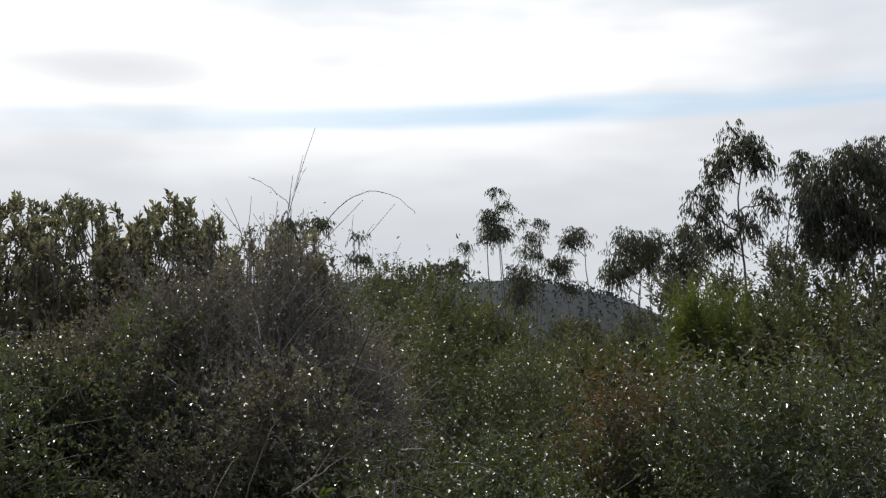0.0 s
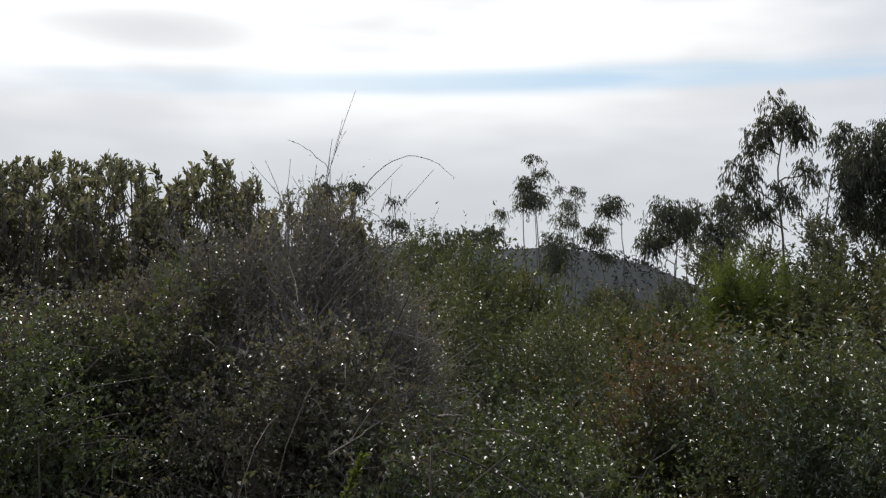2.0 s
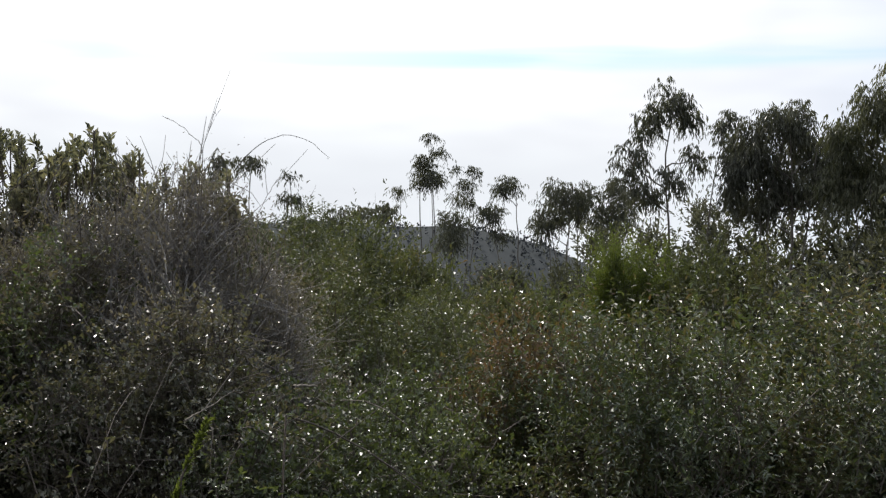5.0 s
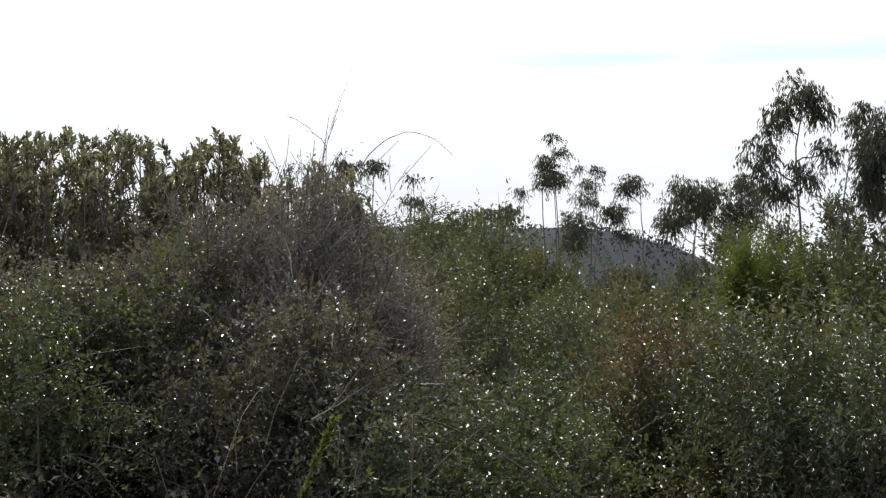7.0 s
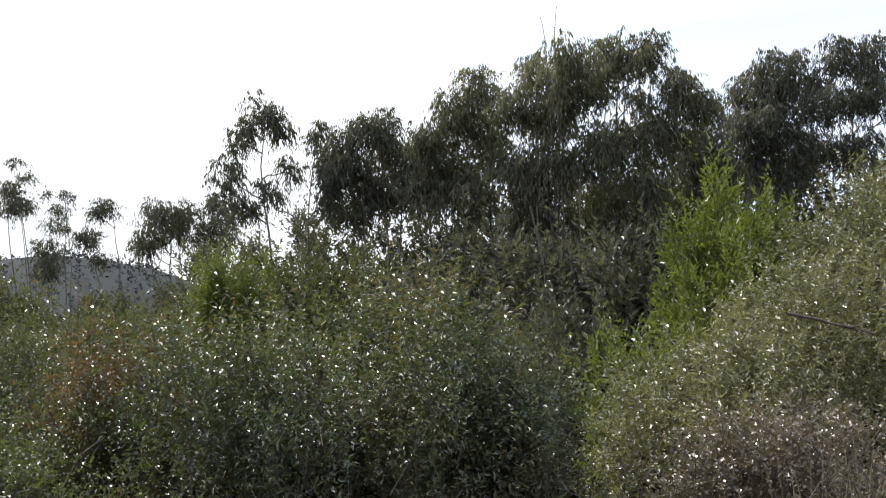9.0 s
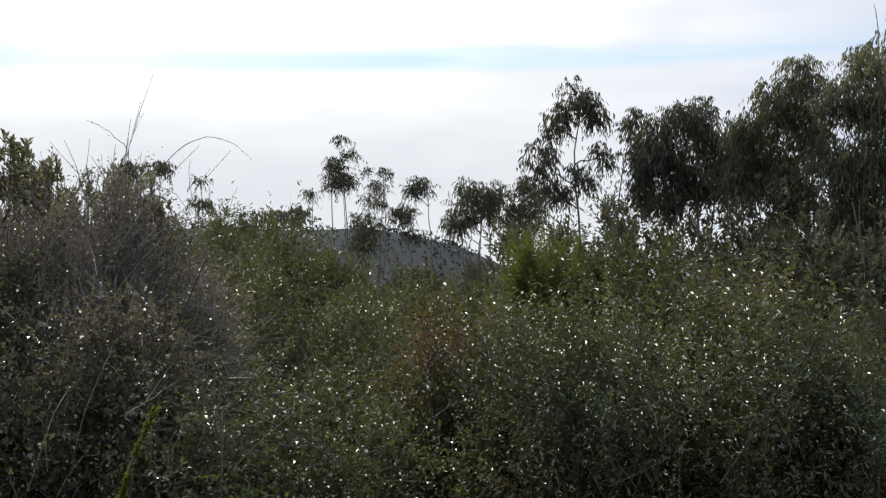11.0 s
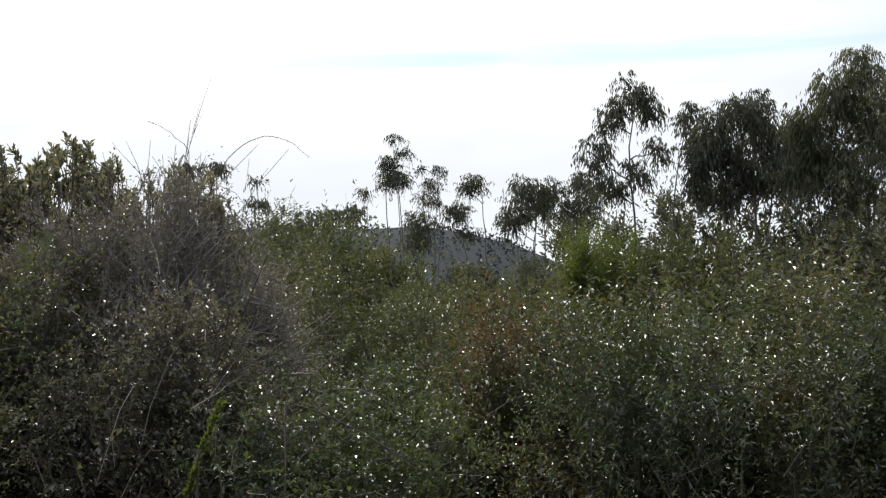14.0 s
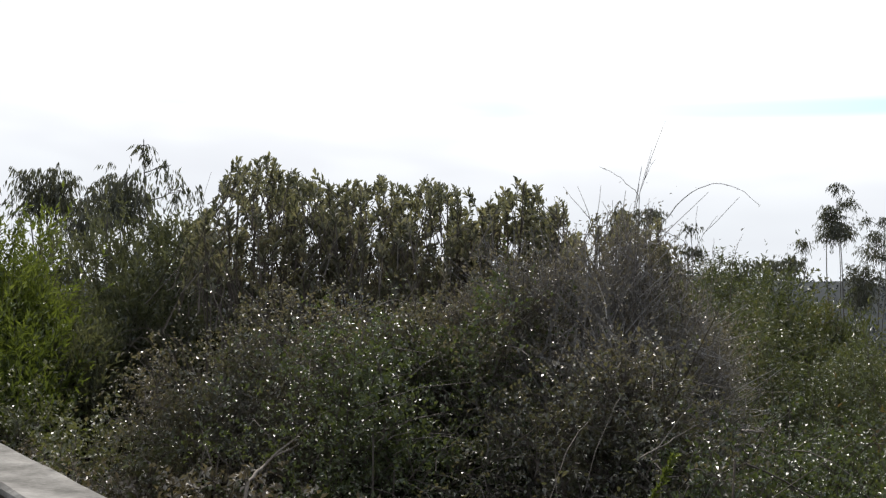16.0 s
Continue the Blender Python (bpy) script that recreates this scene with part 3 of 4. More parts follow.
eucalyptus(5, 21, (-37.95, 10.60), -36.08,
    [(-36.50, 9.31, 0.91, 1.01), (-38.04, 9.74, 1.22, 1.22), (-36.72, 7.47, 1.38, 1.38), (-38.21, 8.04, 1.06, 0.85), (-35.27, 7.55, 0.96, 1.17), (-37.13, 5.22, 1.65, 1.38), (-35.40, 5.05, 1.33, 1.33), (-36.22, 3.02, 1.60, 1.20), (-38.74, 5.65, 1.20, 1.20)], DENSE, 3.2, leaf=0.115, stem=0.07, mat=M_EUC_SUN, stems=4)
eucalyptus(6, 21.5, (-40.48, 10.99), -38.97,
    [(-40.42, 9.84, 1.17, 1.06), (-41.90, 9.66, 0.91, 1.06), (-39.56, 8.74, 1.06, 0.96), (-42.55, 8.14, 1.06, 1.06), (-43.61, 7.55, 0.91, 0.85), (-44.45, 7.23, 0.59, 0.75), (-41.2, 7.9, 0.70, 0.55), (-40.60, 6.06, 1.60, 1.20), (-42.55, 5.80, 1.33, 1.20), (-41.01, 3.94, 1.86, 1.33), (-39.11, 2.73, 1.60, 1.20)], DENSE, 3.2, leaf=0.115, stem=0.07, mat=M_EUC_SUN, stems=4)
eucalyptus(7, 22.5, (-43.76, 6.76), -41.83,
    [(-43.70, 5.60, 1.20, 1.20), (-42.81, 3.57, 1.60, 1.46), (-44.38, 3.99, 1.20, 1.33), (-41.67, 1.80, 1.60, 1.20), (-43.50, 1.96, 1.33, 1.20)], DENSE, 3.2, leaf=0.115, stem=0.06, stems=3)
eucalyptus(8, 25, (-47.09, 9.50), -45.67,
    [(-46.90, 8.32, 1.06, 1.12), (-45.77, 7.26, 0.85, 1.17), (-46.53, 6.30, 1.46, 1.33), (-47.73, 7.36, 0.91, 1.06), (-45.44, 4.96, 1.20, 1.33), (-47.18, 4.32, 1.33, 1.33)], DENSE, 3.2, leaf=0.115, stems=3)
eucalyptus(9, 25.5, (-51.22, 9.81), -48.93,
    [(-48.63, 8.55, 0.85, 0.91), (-49.82, 8.90, 0.80, 0.96), (-51.22, 8.86, 0.69, 1.01), (-49.47, 7.09, 1.33, 0.96), (-50.97, 7.46, 0.96, 0.96), (-52.04, 7.11, 0.91, 0.80), (-52.87, 6.78, 0.64, 0.80), (-48.49, 5.25, 1.20, 1.06), (-50.46, 4.98, 1.20, 0.93)], DENSE, 3.2, leaf=0.115, stems=3)
eucalyptus(10, 44, (-10.95, 3.82), -11.07, [(-11.00, 3.66, 0.35, 0.24)], THIN, 2.0, stem=0.04)
eucalyptus(11, 42, (-11.95, 5.33), -12.08,
    [(-11.95, 4.67, 0.69, 0.53), (-12.46, 4.20, 0.59, 0.32), (-11.81, 4.01, 0.48, 0.27), (-11.92, 5.15, 0.29, 0.24)], THIN, 2.2, stem=0.06)
eucalyptus(12, 42.5, (-12.25, 6.18), -12.87,
    [(-12.17, 6.18, 0.40, 0.21), (-12.84, 5.52, 0.48, 0.24), (-12.65, 4.02, 0.24, 0.27)], THIN, 1.8, stem=0.05, stems=2)
eucalyptus(13, 46, (-14.29, 4.80), -14.04,
    [(-14.29, 4.77, 0.32, 0.21), (-13.50, 4.69, 0.24, 0.21), (-13.96, 3.95, 0.48, 0.37), (-13.84, 3.37, 0.53, 0.32), (-14.34, 3.24, 0.24, 0.24), (-14.63, 4.61, 0.19, 0.16)], THIN, 1.7, stem=0.05, stems=2)
eucalyptus(14, 44, (-13.46, 2.57), -13.58, [(-13.47, 2.10, 0.91, 0.59), (-13.37, 1.20, 0.7, 0.5)], "low bushy young eucalyptus among the thin trunks", 2.0, stems=2)
eucalyptus(15, 40, (-16.34, 4.23), -17.02, [(-16.24, 4.12, 0.64, 0.40), (-15.61, 3.75, 0.40, 0.37)], "leaning thin eucalyptus with a flat tufted crown", 2.2, stem=0.06)
eucalyptus(16, 40.5, (-15.46, 2.91), -16.35, [(-15.38, 2.64, 0.80, 0.53), (-15.84, 1.74, 0.43, 0.27)], THIN, 2.2, stem=0.05)
eucalyptus(17, 34, (-18.84, 4.18), -19.07,
    [(-18.77, 3.66, 1.20, 0.69), (-18.01, 2.74, 0.85, 0.75), (-19.55, 3.01, 0.69, 0.80), (-17.89, 1.96, 0.59, 0.43)], EU, 2.6, stem=0.05, stems=5)
eucalyptus(18, 33, (-20.98, 4.23), -19.84,
    [(-20.99, 3.79, 0.75, 0.64), (-20.70, 2.63, 0.69, 0.91), (-21.45, 2.89, 0.64, 1.06), (-20.84, 1.46, 0.75, 0.59)], EU, 2.2, stem=0.05, stems=3)
eucalyptus(19, 30, (-3.86, 4.99), -3.92, [(-3.86, 4.78, 0.61, 0.37), (-3.33, 4.56, 0.27, 0.21)], THIN, 2.4, stem=0.04)
eucalyptus(20, 32, (-5.72, 4.20), -5.91, [(-5.72, 4.14, 0.37, 0.19), (-5.61, 3.08, 0.64, 0.24), (-6.15, 2.96, 0.37, 0.19)], THIN, 2.0, stem=0.04)
eucalyptus(21, 26, (-2.62, 5.02), -2.62, [(-2.63, 4.60, 0.53, 0.48), (-2.31, 4.01, 0.53, 0.43)], EU, 2.2)
eucalyptus(22, 28, (-8.45, 2.78), -8.48, [(-8.32, 2.38, 0.96, 0.45), (-9.04, 2.57, 0.37, 0.27)], "low spreading young eucalyptus behind the scrub", 2.4, stems=2)
eucalyptus(23, 27, (-10.20, 2.80), -10.10, [(-10.02, 2.40, 0.59, 0.53), (-10.33, 2.67, 0.32, 0.27)], "low spreading young eucalyptus behind the scrub", 2.4, stems=2)
eucalyptus(24, 20, (20.76, 5.20), 20.19, [(20.72, 4.56, 1.28, 0.91), (21.28, 3.74, 0.96, 0.69), (20.06, 3.96, 0.91, 0.69)], EU, 2.4, stems=3)
eucalyptus(25, 20.5, (20.02, 6.84), 19.05, [(20.00, 6.58, 0.43, 0.32), (19.01, 5.64, 0.53, 0.35), (19.61, 5.93, 0.32, 0.27), (18.19, 4.60, 0.85, 0.43)], "spindly young eucalyptus with sparse leafy top", 1.1, stem=0.035)
eucalyptus(26, 21, (24.52, 5.14), 23.70, [(24.13, 4.62, 1.22, 0.59), (24.98, 4.80, 0.64, 0.37), (23.36, 3.98, 0.91, 0.69), (24.42, 3.52, 1.06, 0.69)], EU, 2.2, stems=4)
eucalyptus(27, 19, (22.28, 3.56), 22.29, [(22.25, 3.05, 1.06, 0.64), (22.96, 2.75, 0.80, 0.53)], EU, 2.0, stems=4)

# ---- shrubs towards the sea ----
LEATHER = "tall dark olive shrub with upright leathery leaf tufts"


def tufted_shrub(seed, outline, near, far, foot_el, count, label, size=1.0):
    """An upright shrub: stems that fork towards whorls of stiff leaves, ragged along its outline of (azimuth, elevation)."""
    rng = np.random.default_rng(seed)
    az = np.array([p[0] for p in outline])[::-1]
    el = np.array([p[1] for p in outline])[::-1]
    mid = 0.5 * (az[0] + az[-1])
    root = thing("leathery_shrub", spot(mid, 0.5 * (near + far)), label, "shrub", "upright leathery shrubs")
    A = rng.uniform(az[0] - 0.3, az[-1] + 0.3, count)
    D = rng.uniform(near, far, count)
    top = np.interp(A, az, el) + 0.16 * np.sin(A * 9.0) - 0.55 * rng.random(count) ** 2
    E = np.where(rng.random(count) < 0.16, top, foot_el + (top - 0.3 - foot_el) * rng.random(count) ** 0.85)
    tips = np.stack([spot(a, d, e) for a, d, e in zip(A, D, E)])
    dirs = unit(rng.normal(size=(count, 3)) * [0.32, 0.32, 0.1] + [0, 0, 1.0])
    SL = 0.15 * size
    base = tips - dirs * SL
    v, t = leaves(rng, base, dirs, SL * 0.75, 18, 0.0, 0.052 * size, 0.020 * size, 0.75, fold=0.2, flat=0.6, wide=0.66)
    part("foliage", mesh_np("foliage", v, t, M_BROAD), root, "olive leathery leaves in upright whorls", "stuff")
    twigs = []
    for q in range(count):
        e = base[q] + dirs[q] * SL * 0.9
        b = base[q] - dirs[q] * rng.uniform(0.1, 0.35) + rng.normal(size=3) * 0.03
        twigs.append((np.stack([b, base[q], e]), 0.004, 0.002))
    for q in range(9):
        a = az[0] + (az[-1] - az[0]) * (q + 0.5) / 9
        foot = spot(mid + (a - mid) * 0.6, rng.uniform(near, far))
        part("stem", mesh_np("stem", *tubes([(wavy(rng, foot, tips[np.argmin(abs(A - a))], 8, 0.08), 0.016, 0.004)], 6), M_TWIG, True), root)
    part("twig_tangle", mesh_np("twig_tangle", *tubes(twigs, 3), M_TWIG), root, kind="stuff")
    return root


tufted_shrub(101, [(17.9, 3.4), (17.0, 4.7), (16.4, 6.3), (15.6, 6.2), (14.8, 6.8), (14.1, 6.5), (13.1, 5.6), (12.0, 5.5), (11.4, 5.3)], 7.2, 8.3, 0.6, 310, LEATHER)
tufted_shrub(102, [(11.5, 5.2), (10.8, 5.6), (10.1, 5.7), (9.45, 6.1), (8.7, 5.4), (8.0, 5.8), (7.25, 6.1), (6.5, 5.6), (5.8, 5.75), (5.3, 4.7)], 7.2, 8.3, 0.8, 310, LEATHER)
tufted_shrub(103, [(5.2, 4.2), (4.6, 4.6), (4.1, 5.5), (3.0, 6.0), (2.2, 5.75), (1.8, 4.6)], 7.1, 8.0, 1.2, 165, LEATHER)
tufted_shrub(104, [(1.5, 4.4), (1.25, 5.6), (1.1, 5.3), (0.6, 4.5), (0.0, 3.9)], 7.5, 8.0, 2.0, 60, "slim leathery shrub with one leading shoot")
tufted_shrub(107, [(0.6, 3.4), (-0.6, 4.3), (-1.4, 4.8), (-2.2, 4.6), (-2.9, 5.0), (-3.4, 4.3), (-4.2, 3.2)], 5.3, 5.8, 2.4, 90, "young leathery shrub among bare grey twigs", 0.62)
bush(108, "leathery_shrub", [(16.4, 3.3, 8.4, 0.28), (14.2, 4.0, 8.4, 0.26), (12.0, 3.9, 8.4, 0.28), (9.6, 4.0, 8.4, 0.28), (7.2, 4.0, 8.3, 0.28), (5.0, 3.2, 8.2, 0.22), (3.0, 3.8, 8.1, 0.22)], "glossy", M_EUC, "dense dark inner growth of the leathery shrubs", group="upright leathery shrubs", leaf_scale=1.7, lai=0.5, low=0.35)
bush(105, "wattle_bush", [(28.4, 4.4, 9.4, 0.45), (26.6, 3.9, 9.2, 0.30), (25.0, 3.2, 9.2, 0.24), (26.3, 1.8, 8.8, 0.34), (27.6, -0.2, 8.3, 0.40), (24.8, -1.4, 8.0, 0.30)], "fine", M_FRESH, "bright green bush with fine feathery leaves", leaf_scale=1.1, lai=0.55, core=110)
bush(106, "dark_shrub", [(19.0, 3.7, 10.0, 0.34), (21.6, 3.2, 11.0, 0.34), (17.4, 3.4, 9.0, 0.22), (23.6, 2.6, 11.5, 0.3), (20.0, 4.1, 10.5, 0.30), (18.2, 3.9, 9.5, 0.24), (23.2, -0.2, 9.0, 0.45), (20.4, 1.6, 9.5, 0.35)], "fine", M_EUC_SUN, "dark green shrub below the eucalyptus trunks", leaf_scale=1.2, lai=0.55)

# ---- the bramble bank beyond the parapet ----
BR = "tangled bramble mound with small glinting leaves and bare stems"
bush(111, "bramble_bush", [(12.5, 0.89, 5.6, 0.36), (8.3, 1.45, 5.6, 0.36), (16.6, -0.73, 5.4, 0.30)], "bramble", M_BRAMBLE, BR, group="bramble bank", twig=0.9, low=0.68, arch=80)
bush(112, "bramble_bush", [(10.6, -0.39, 4.7, 0.35), (6.3, 0.1, 5.0, 0.32), (2.9, 1.81, 5.2, 0.29)], "bramble", M_BRAMBLE_GREEN, "greener bramble mound with fresh leaves on arching shoots", group="bramble bank", twig=0.6, low=0.8, arch=80)
TW = "grey-brown half bare shrub full of fine dead twigs"
bush(113, "twiggy_shrub", [(-0.6, 4.6, 5.2, 0.19), (-2.0, 4.8, 5.2, 0.17), (1.4, 3.7, 5.2, 0.20), (-3.3, 3.9, 5.2, 0.17)], "twiggy", M_TWIGLEAF, TW, lai=0.26, twig=1.0, twig_mat=M_GREYTWIG, group="twiggy shrubs", arch=30)
bush(118, "twiggy_shrub", [(3.6, 2.9, 5.3, 0.22), (-4.5, 2.4, 5.3, 0.17), (-1.3, 2.3, 4.8, 0.26), (-5.9, 1.3, 5.5, 0.16)], "twiggy", M_TWIGLEAF, TW, lai=0.3, twig=0.9, twig_mat=M_GREYTWIG, group="twiggy shrubs", arch=45)
bush(114, "bramble_bush", [(-0.2, 0.19, 4.4, 0.33), (-3.5, -0.66, 4.2, 0.29)], "bramble", M_BRAMBLE, BR, group="bramble bank", twig=0.9, low=0.68, arch=80)
bush(115, "bramble_bush", [(-5.9, 0.88, 6.2, 0.26), (-3.9, -0.22, 5.3, 0.23)], "bramble", M_BRAMBLE, BR, group="bramble bank", twig=0.6, arch=30)
bush(116, "bramble_bush", [(-8.0, -3.40, 4.4, 0.31), (-11.5, -3.06, 5.1, 0.36), (-5.0, -5.06, 3.9, 0.26)], "bramble", M_BRAMBLE_GREEN, "low bramble with green leaves between the mounds", group="bramble bank", twig=0.6, arch=40)
bush(117, "bramble_bush", [(-14.4, -3.53, 5.5, 0.36), (-11.9, -6.00, 4.3, 0.31)], "bramble", M_BRAMBLE_GREEN, "low bramble with green leaves between the mounds", group="bramble bank", twig=0.6, arch=30)

bush(119, "bramble_bush", [(6.4, 2.2, 5.4, 0.24), (4.0, 2.9, 5.2, 0.22), (9.4, 1.6, 5.5, 0.24)], "bramble", M_BRAMBLE, BR, group="bramble bank", twig=0.9, low=0.66, arch=60)

# ---- green scrub in the hollow ----
SC = "olive green heath scrub filling the hollow"
bush(121, "scrub_bush", [(-9.7, -0.14, 7.9, 0.41), (-13.1, -0.88, 8.5, 0.48), (-16.0, -1.36, 8.0, 0.33)], "glossy", M_SCRUB, SC, group="heath scrub", leaf_scale=1.25)
bush(122, "scrub_bush", [(-5.2, 2.65, 11.9, 0.45), (-7.2, 2.7, 12.9, 0.50), (-6.2, 1.7, 11.0, 0.45)], "glossy", M_SCRUB, SC, group="heath scrub", leaf_scale=1.8, lai=0.75)
bush(123, "scrub_bush", [(-9.3, 2.4, 14.9, 0.50), (-11.1, 1.75, 15.9, 0.50), (-8.4, 2.1, 14.0, 0.5)], "coarse", M_SCRUB, SC, group="heath scrub", lai=0.6, leaf_scale=0.8)
bush(124, "scrub_bush", [(-12.6, 0.44, 18.9, 0.71), (-15.2, 0.08, 19.9, 0.74), (-17.3, -0.02, 19.0, 0.62)], "coarse", M_SCRUB, SC, group="heath scrub", lai=0.55, leaf_scale=0.95)
bush(125, "scrub_bush", [(-22.0, 2.35, 19.0, 0.40), (-23.1, 1.9, 19.0, 0.34), (-21.3, 1.5, 18.8, 0.28)], "coarse", M_FRESH, "bright yellow-green bush at the foot of the eucalyptus", group="heath scrub", leaf_scale=0.55, lai=0.8, core=25)
bush(126, "scrub_bush", [(-25.2, 1.7, 18.0, 0.50), (-27.8, 1.6, 18.1, 0.50), (-24.0, 1.0, 18.3, 0.40)], "coarse", M_SCRUB, SC, group="heath scrub", leaf_scale=0.8)
bush(127, "scrub_bush", [(-30.4, 1.00, 17.1, 0.55), (-32.5, 0.35, 16.1, 0.52)], "coarse", M_EUC, "dark olive scrub at the foot of the grove", group="heath scrub", leaf_scale=0.95, lai=0.55)
bush(128, "scrub_bush", [(-37.4, -0.95, 14.1, 0.46), (-35.5, -1.11, 15.1, 0.42)], "coarse", M_EUC, "dark olive scrub at the foot of the grove", group="heath scrub", leaf_scale=0.95, lai=0.55)

UN = "dark shadowy thicket of saplings under the eucalyptus grove"
bush(161, "grove_thicket", [(-25.5, 3.05, 26.5, 0.60), (-27.9, 4.05, 26.1, 0.80), (-30.7, 4.44, 25.6, 0.80)], "coarse", M_EUC, UN, group="grove thickets", leaf_scale=1.7, lai=0.6)
bush(162, "grove_thicket", [(-33.5, 4.64, 25.1, 0.90), (-36.7, 5.23, 24.6, 0.90), (-35.2, 2.43, 23.6, 0.90)], "coarse", M_EUC, UN, group="grove thickets", leaf_scale=1.7, lai=0.6)
bush(163, "grove_thicket", [(-39.7, 5.43, 24.6, 0.90), (-42.7, 5.23, 24.6, 0.90), (-38.6, 2.43, 22.6, 1.00), (-41.4, 2.01, 20.6, 0.80)], "coarse", M_EUC, UN, group="grove thickets", leaf_scale=1.7, lai=0.6)
bush(167, "grove_thicket", [(-21.0, 2.6, 27.0, 0.6), (-23.0, 3.2, 27.5, 0.6), (-25.0, 4.0, 27.5, 0.6)], "coarse", M_EUC, UN, group="grove thickets", leaf_scale=1.3)
bush(166, "grove_thicket", [(-31.6, 2.2, 20.5, 0.8), (-34.4, 2.4, 19.5, 0.8), (-37.4, 2.6, 19.0, 0.8), (-40.4, 2.6, 18.5, 0.7)], "coarse", M_EUC, UN, group="grove thickets", leaf_scale=1.5, lai=0.6)
bush(164, "grove_thicket", [(-45.5, 5.05, 27.6, 1.10), (-48.9, 5.44, 27.6, 1.10), (-52.2, 5.24, 27.6, 1.10)], "coarse", M_EUC, UN, group="grove thickets", leaf_scale=1.7, lai=0.6)
bush(165, "grove_thicket", [(-12.8, 0.1, 37.9, 1.00), (-15.8, 0.0, 37.0, 1.00), (-18.8, 0.4, 32.0, 0.80), (-21.9, 0.8, 30.0, 0.80)], "coarse", M_EUC, "dark low saplings between the thin trunks", group="grove thickets", leaf_scale=1.2, lai=0.9)

# ---- the glossy-leaved bank ----
GL = "rounded dark shrub with upright glossy leaves catching the light"
bush(131, "glossy_shrub", [(-16.2, -1.33, 5.6, 0.29), (-19.8, -0.15, 5.4, 0.29)], "glossy", M_RED, "shrub with reddish and olive glossy leaves", group="glossy shrubs", twig=0.4, leaf_scale=1.2)
bush(132, "glossy_shrub", [(-23.6, 0.35, 5.2, 0.27), (-26.9, 0.75, 5.1, 0.22), (-29.4, 0.75, 5.1, 0.20)], "glossy", M_LEAFY, GL, group="glossy shrubs", twig=0.4, leaf_scale=1.35)
bush(133, "glossy_shrub", [(-33.6, 0.85, 5.1, 0.20), (-36.0, -0.2, 5.1, 0.14), (-31.5, -0.4, 5.0, 0.18)], "glossy", M_LEAFY, GL, group="glossy shrubs", twig=0.4, leaf_scale=1.35)
bush(134, "glossy_shrub", [(-37.3, -2.3, 4.8, 0.14), (-35.4, -1.4, 4.7, 0.18)], "glossy", M_LEAFY, GL, group="glossy shrubs", twig=0.4, low=0.2)
bush(135, "glossy_shrub", [(-21.5, -1.0, 4.75, 0.30), (-25.2, -0.6, 4.65, 0.28), (-29.0, -0.5, 4.55, 0.28), (-32.4, -0.9, 4.5, 0.22)], "glossy", M_LEAFY, GL, group="glossy shrubs", twig=0.4, low=0.2, lai=0.4)

# ---- the sunlit bank ----
bush(141, "green_shrub", [(-44.8, 5.66, 11.6, 0.12), (-44.2, 4.11, 11.4, 0.26), (-43.2, 2.21, 11.1, 0.23)], "fine", M_FRESH, "bright green upright shrub with a pointed top", group="bright green shrubs", leaf_scale=1.3, core=110)
bush(142, "green_shrub", [(-46.3, 3.90, 11.1, 0.28), (-47.9, 2.95, 10.9, 0.30), (-45.6, 1.93, 10.5, 0.34)], "fine", M_FRESH, "bright yellow-green rounded shrub on the bank", group="bright green shrubs", leaf_scale=1.3, core=110)
bush(143, "green_shrub", [(-40.2, -1.59, 9.6, 0.21), (-41.4, -2.69, 9.3, 0.19)], "fine", M_FRESH, "small bright green shrub before the dark grove", group="bright green shrubs", leaf_scale=1.3, core=110)
PL = "pale olive scrub with dense small leaves on the sunlit bank"
bush(144, "pale_scrub", [(-50.0, 1.03, 7.5, 0.45), (-47.1, -0.34, 7.3, 0.37)], "glossy", M_PALE, PL, group="pale scrub", leaf_scale=1.4, lai=0.55)
bush(145, "pale_scrub", [(-53.3, 3.60, 8.5, 0.43), (-55.3, 5.43, 8.9, 0.45), (-56.7, 5.03, 8.1, 0.41)], "glossy", M_PALE, PL, group="pale scrub", leaf_scale=1.7, lai=0.55)
bush(148, "pale_scrub", [(-49.2, 2.47, 9.3, 0.34), (-50.6, 3.55, 9.3, 0.34), (-51.9, 4.74, 9.3, 0.34)], "glossy", M_PALE, PL, group="pale scrub", leaf_scale=1.5, lai=0.55)
bush(146, "pale_scrub", [(-43.9, -2.02, 6.7, 0.31), (-41.8, -4.03, 6.3, 0.20), (-46.9, -2.70, 6.1, 0.33)], "glossy", M_PALE, PL, group="pale scrub", leaf_scale=1.4)
bush(147, "dry_bramble", [(-44.2, -6.26, 4.9, 0.22), (-47.5, -5.85, 4.9, 0.22), (-50.7, -4.94, 5.1, 0.24)], "bramble", M_DRY, "dry pinkish-brown bramble with curled pale leaves", twig=0.9, arch=25)

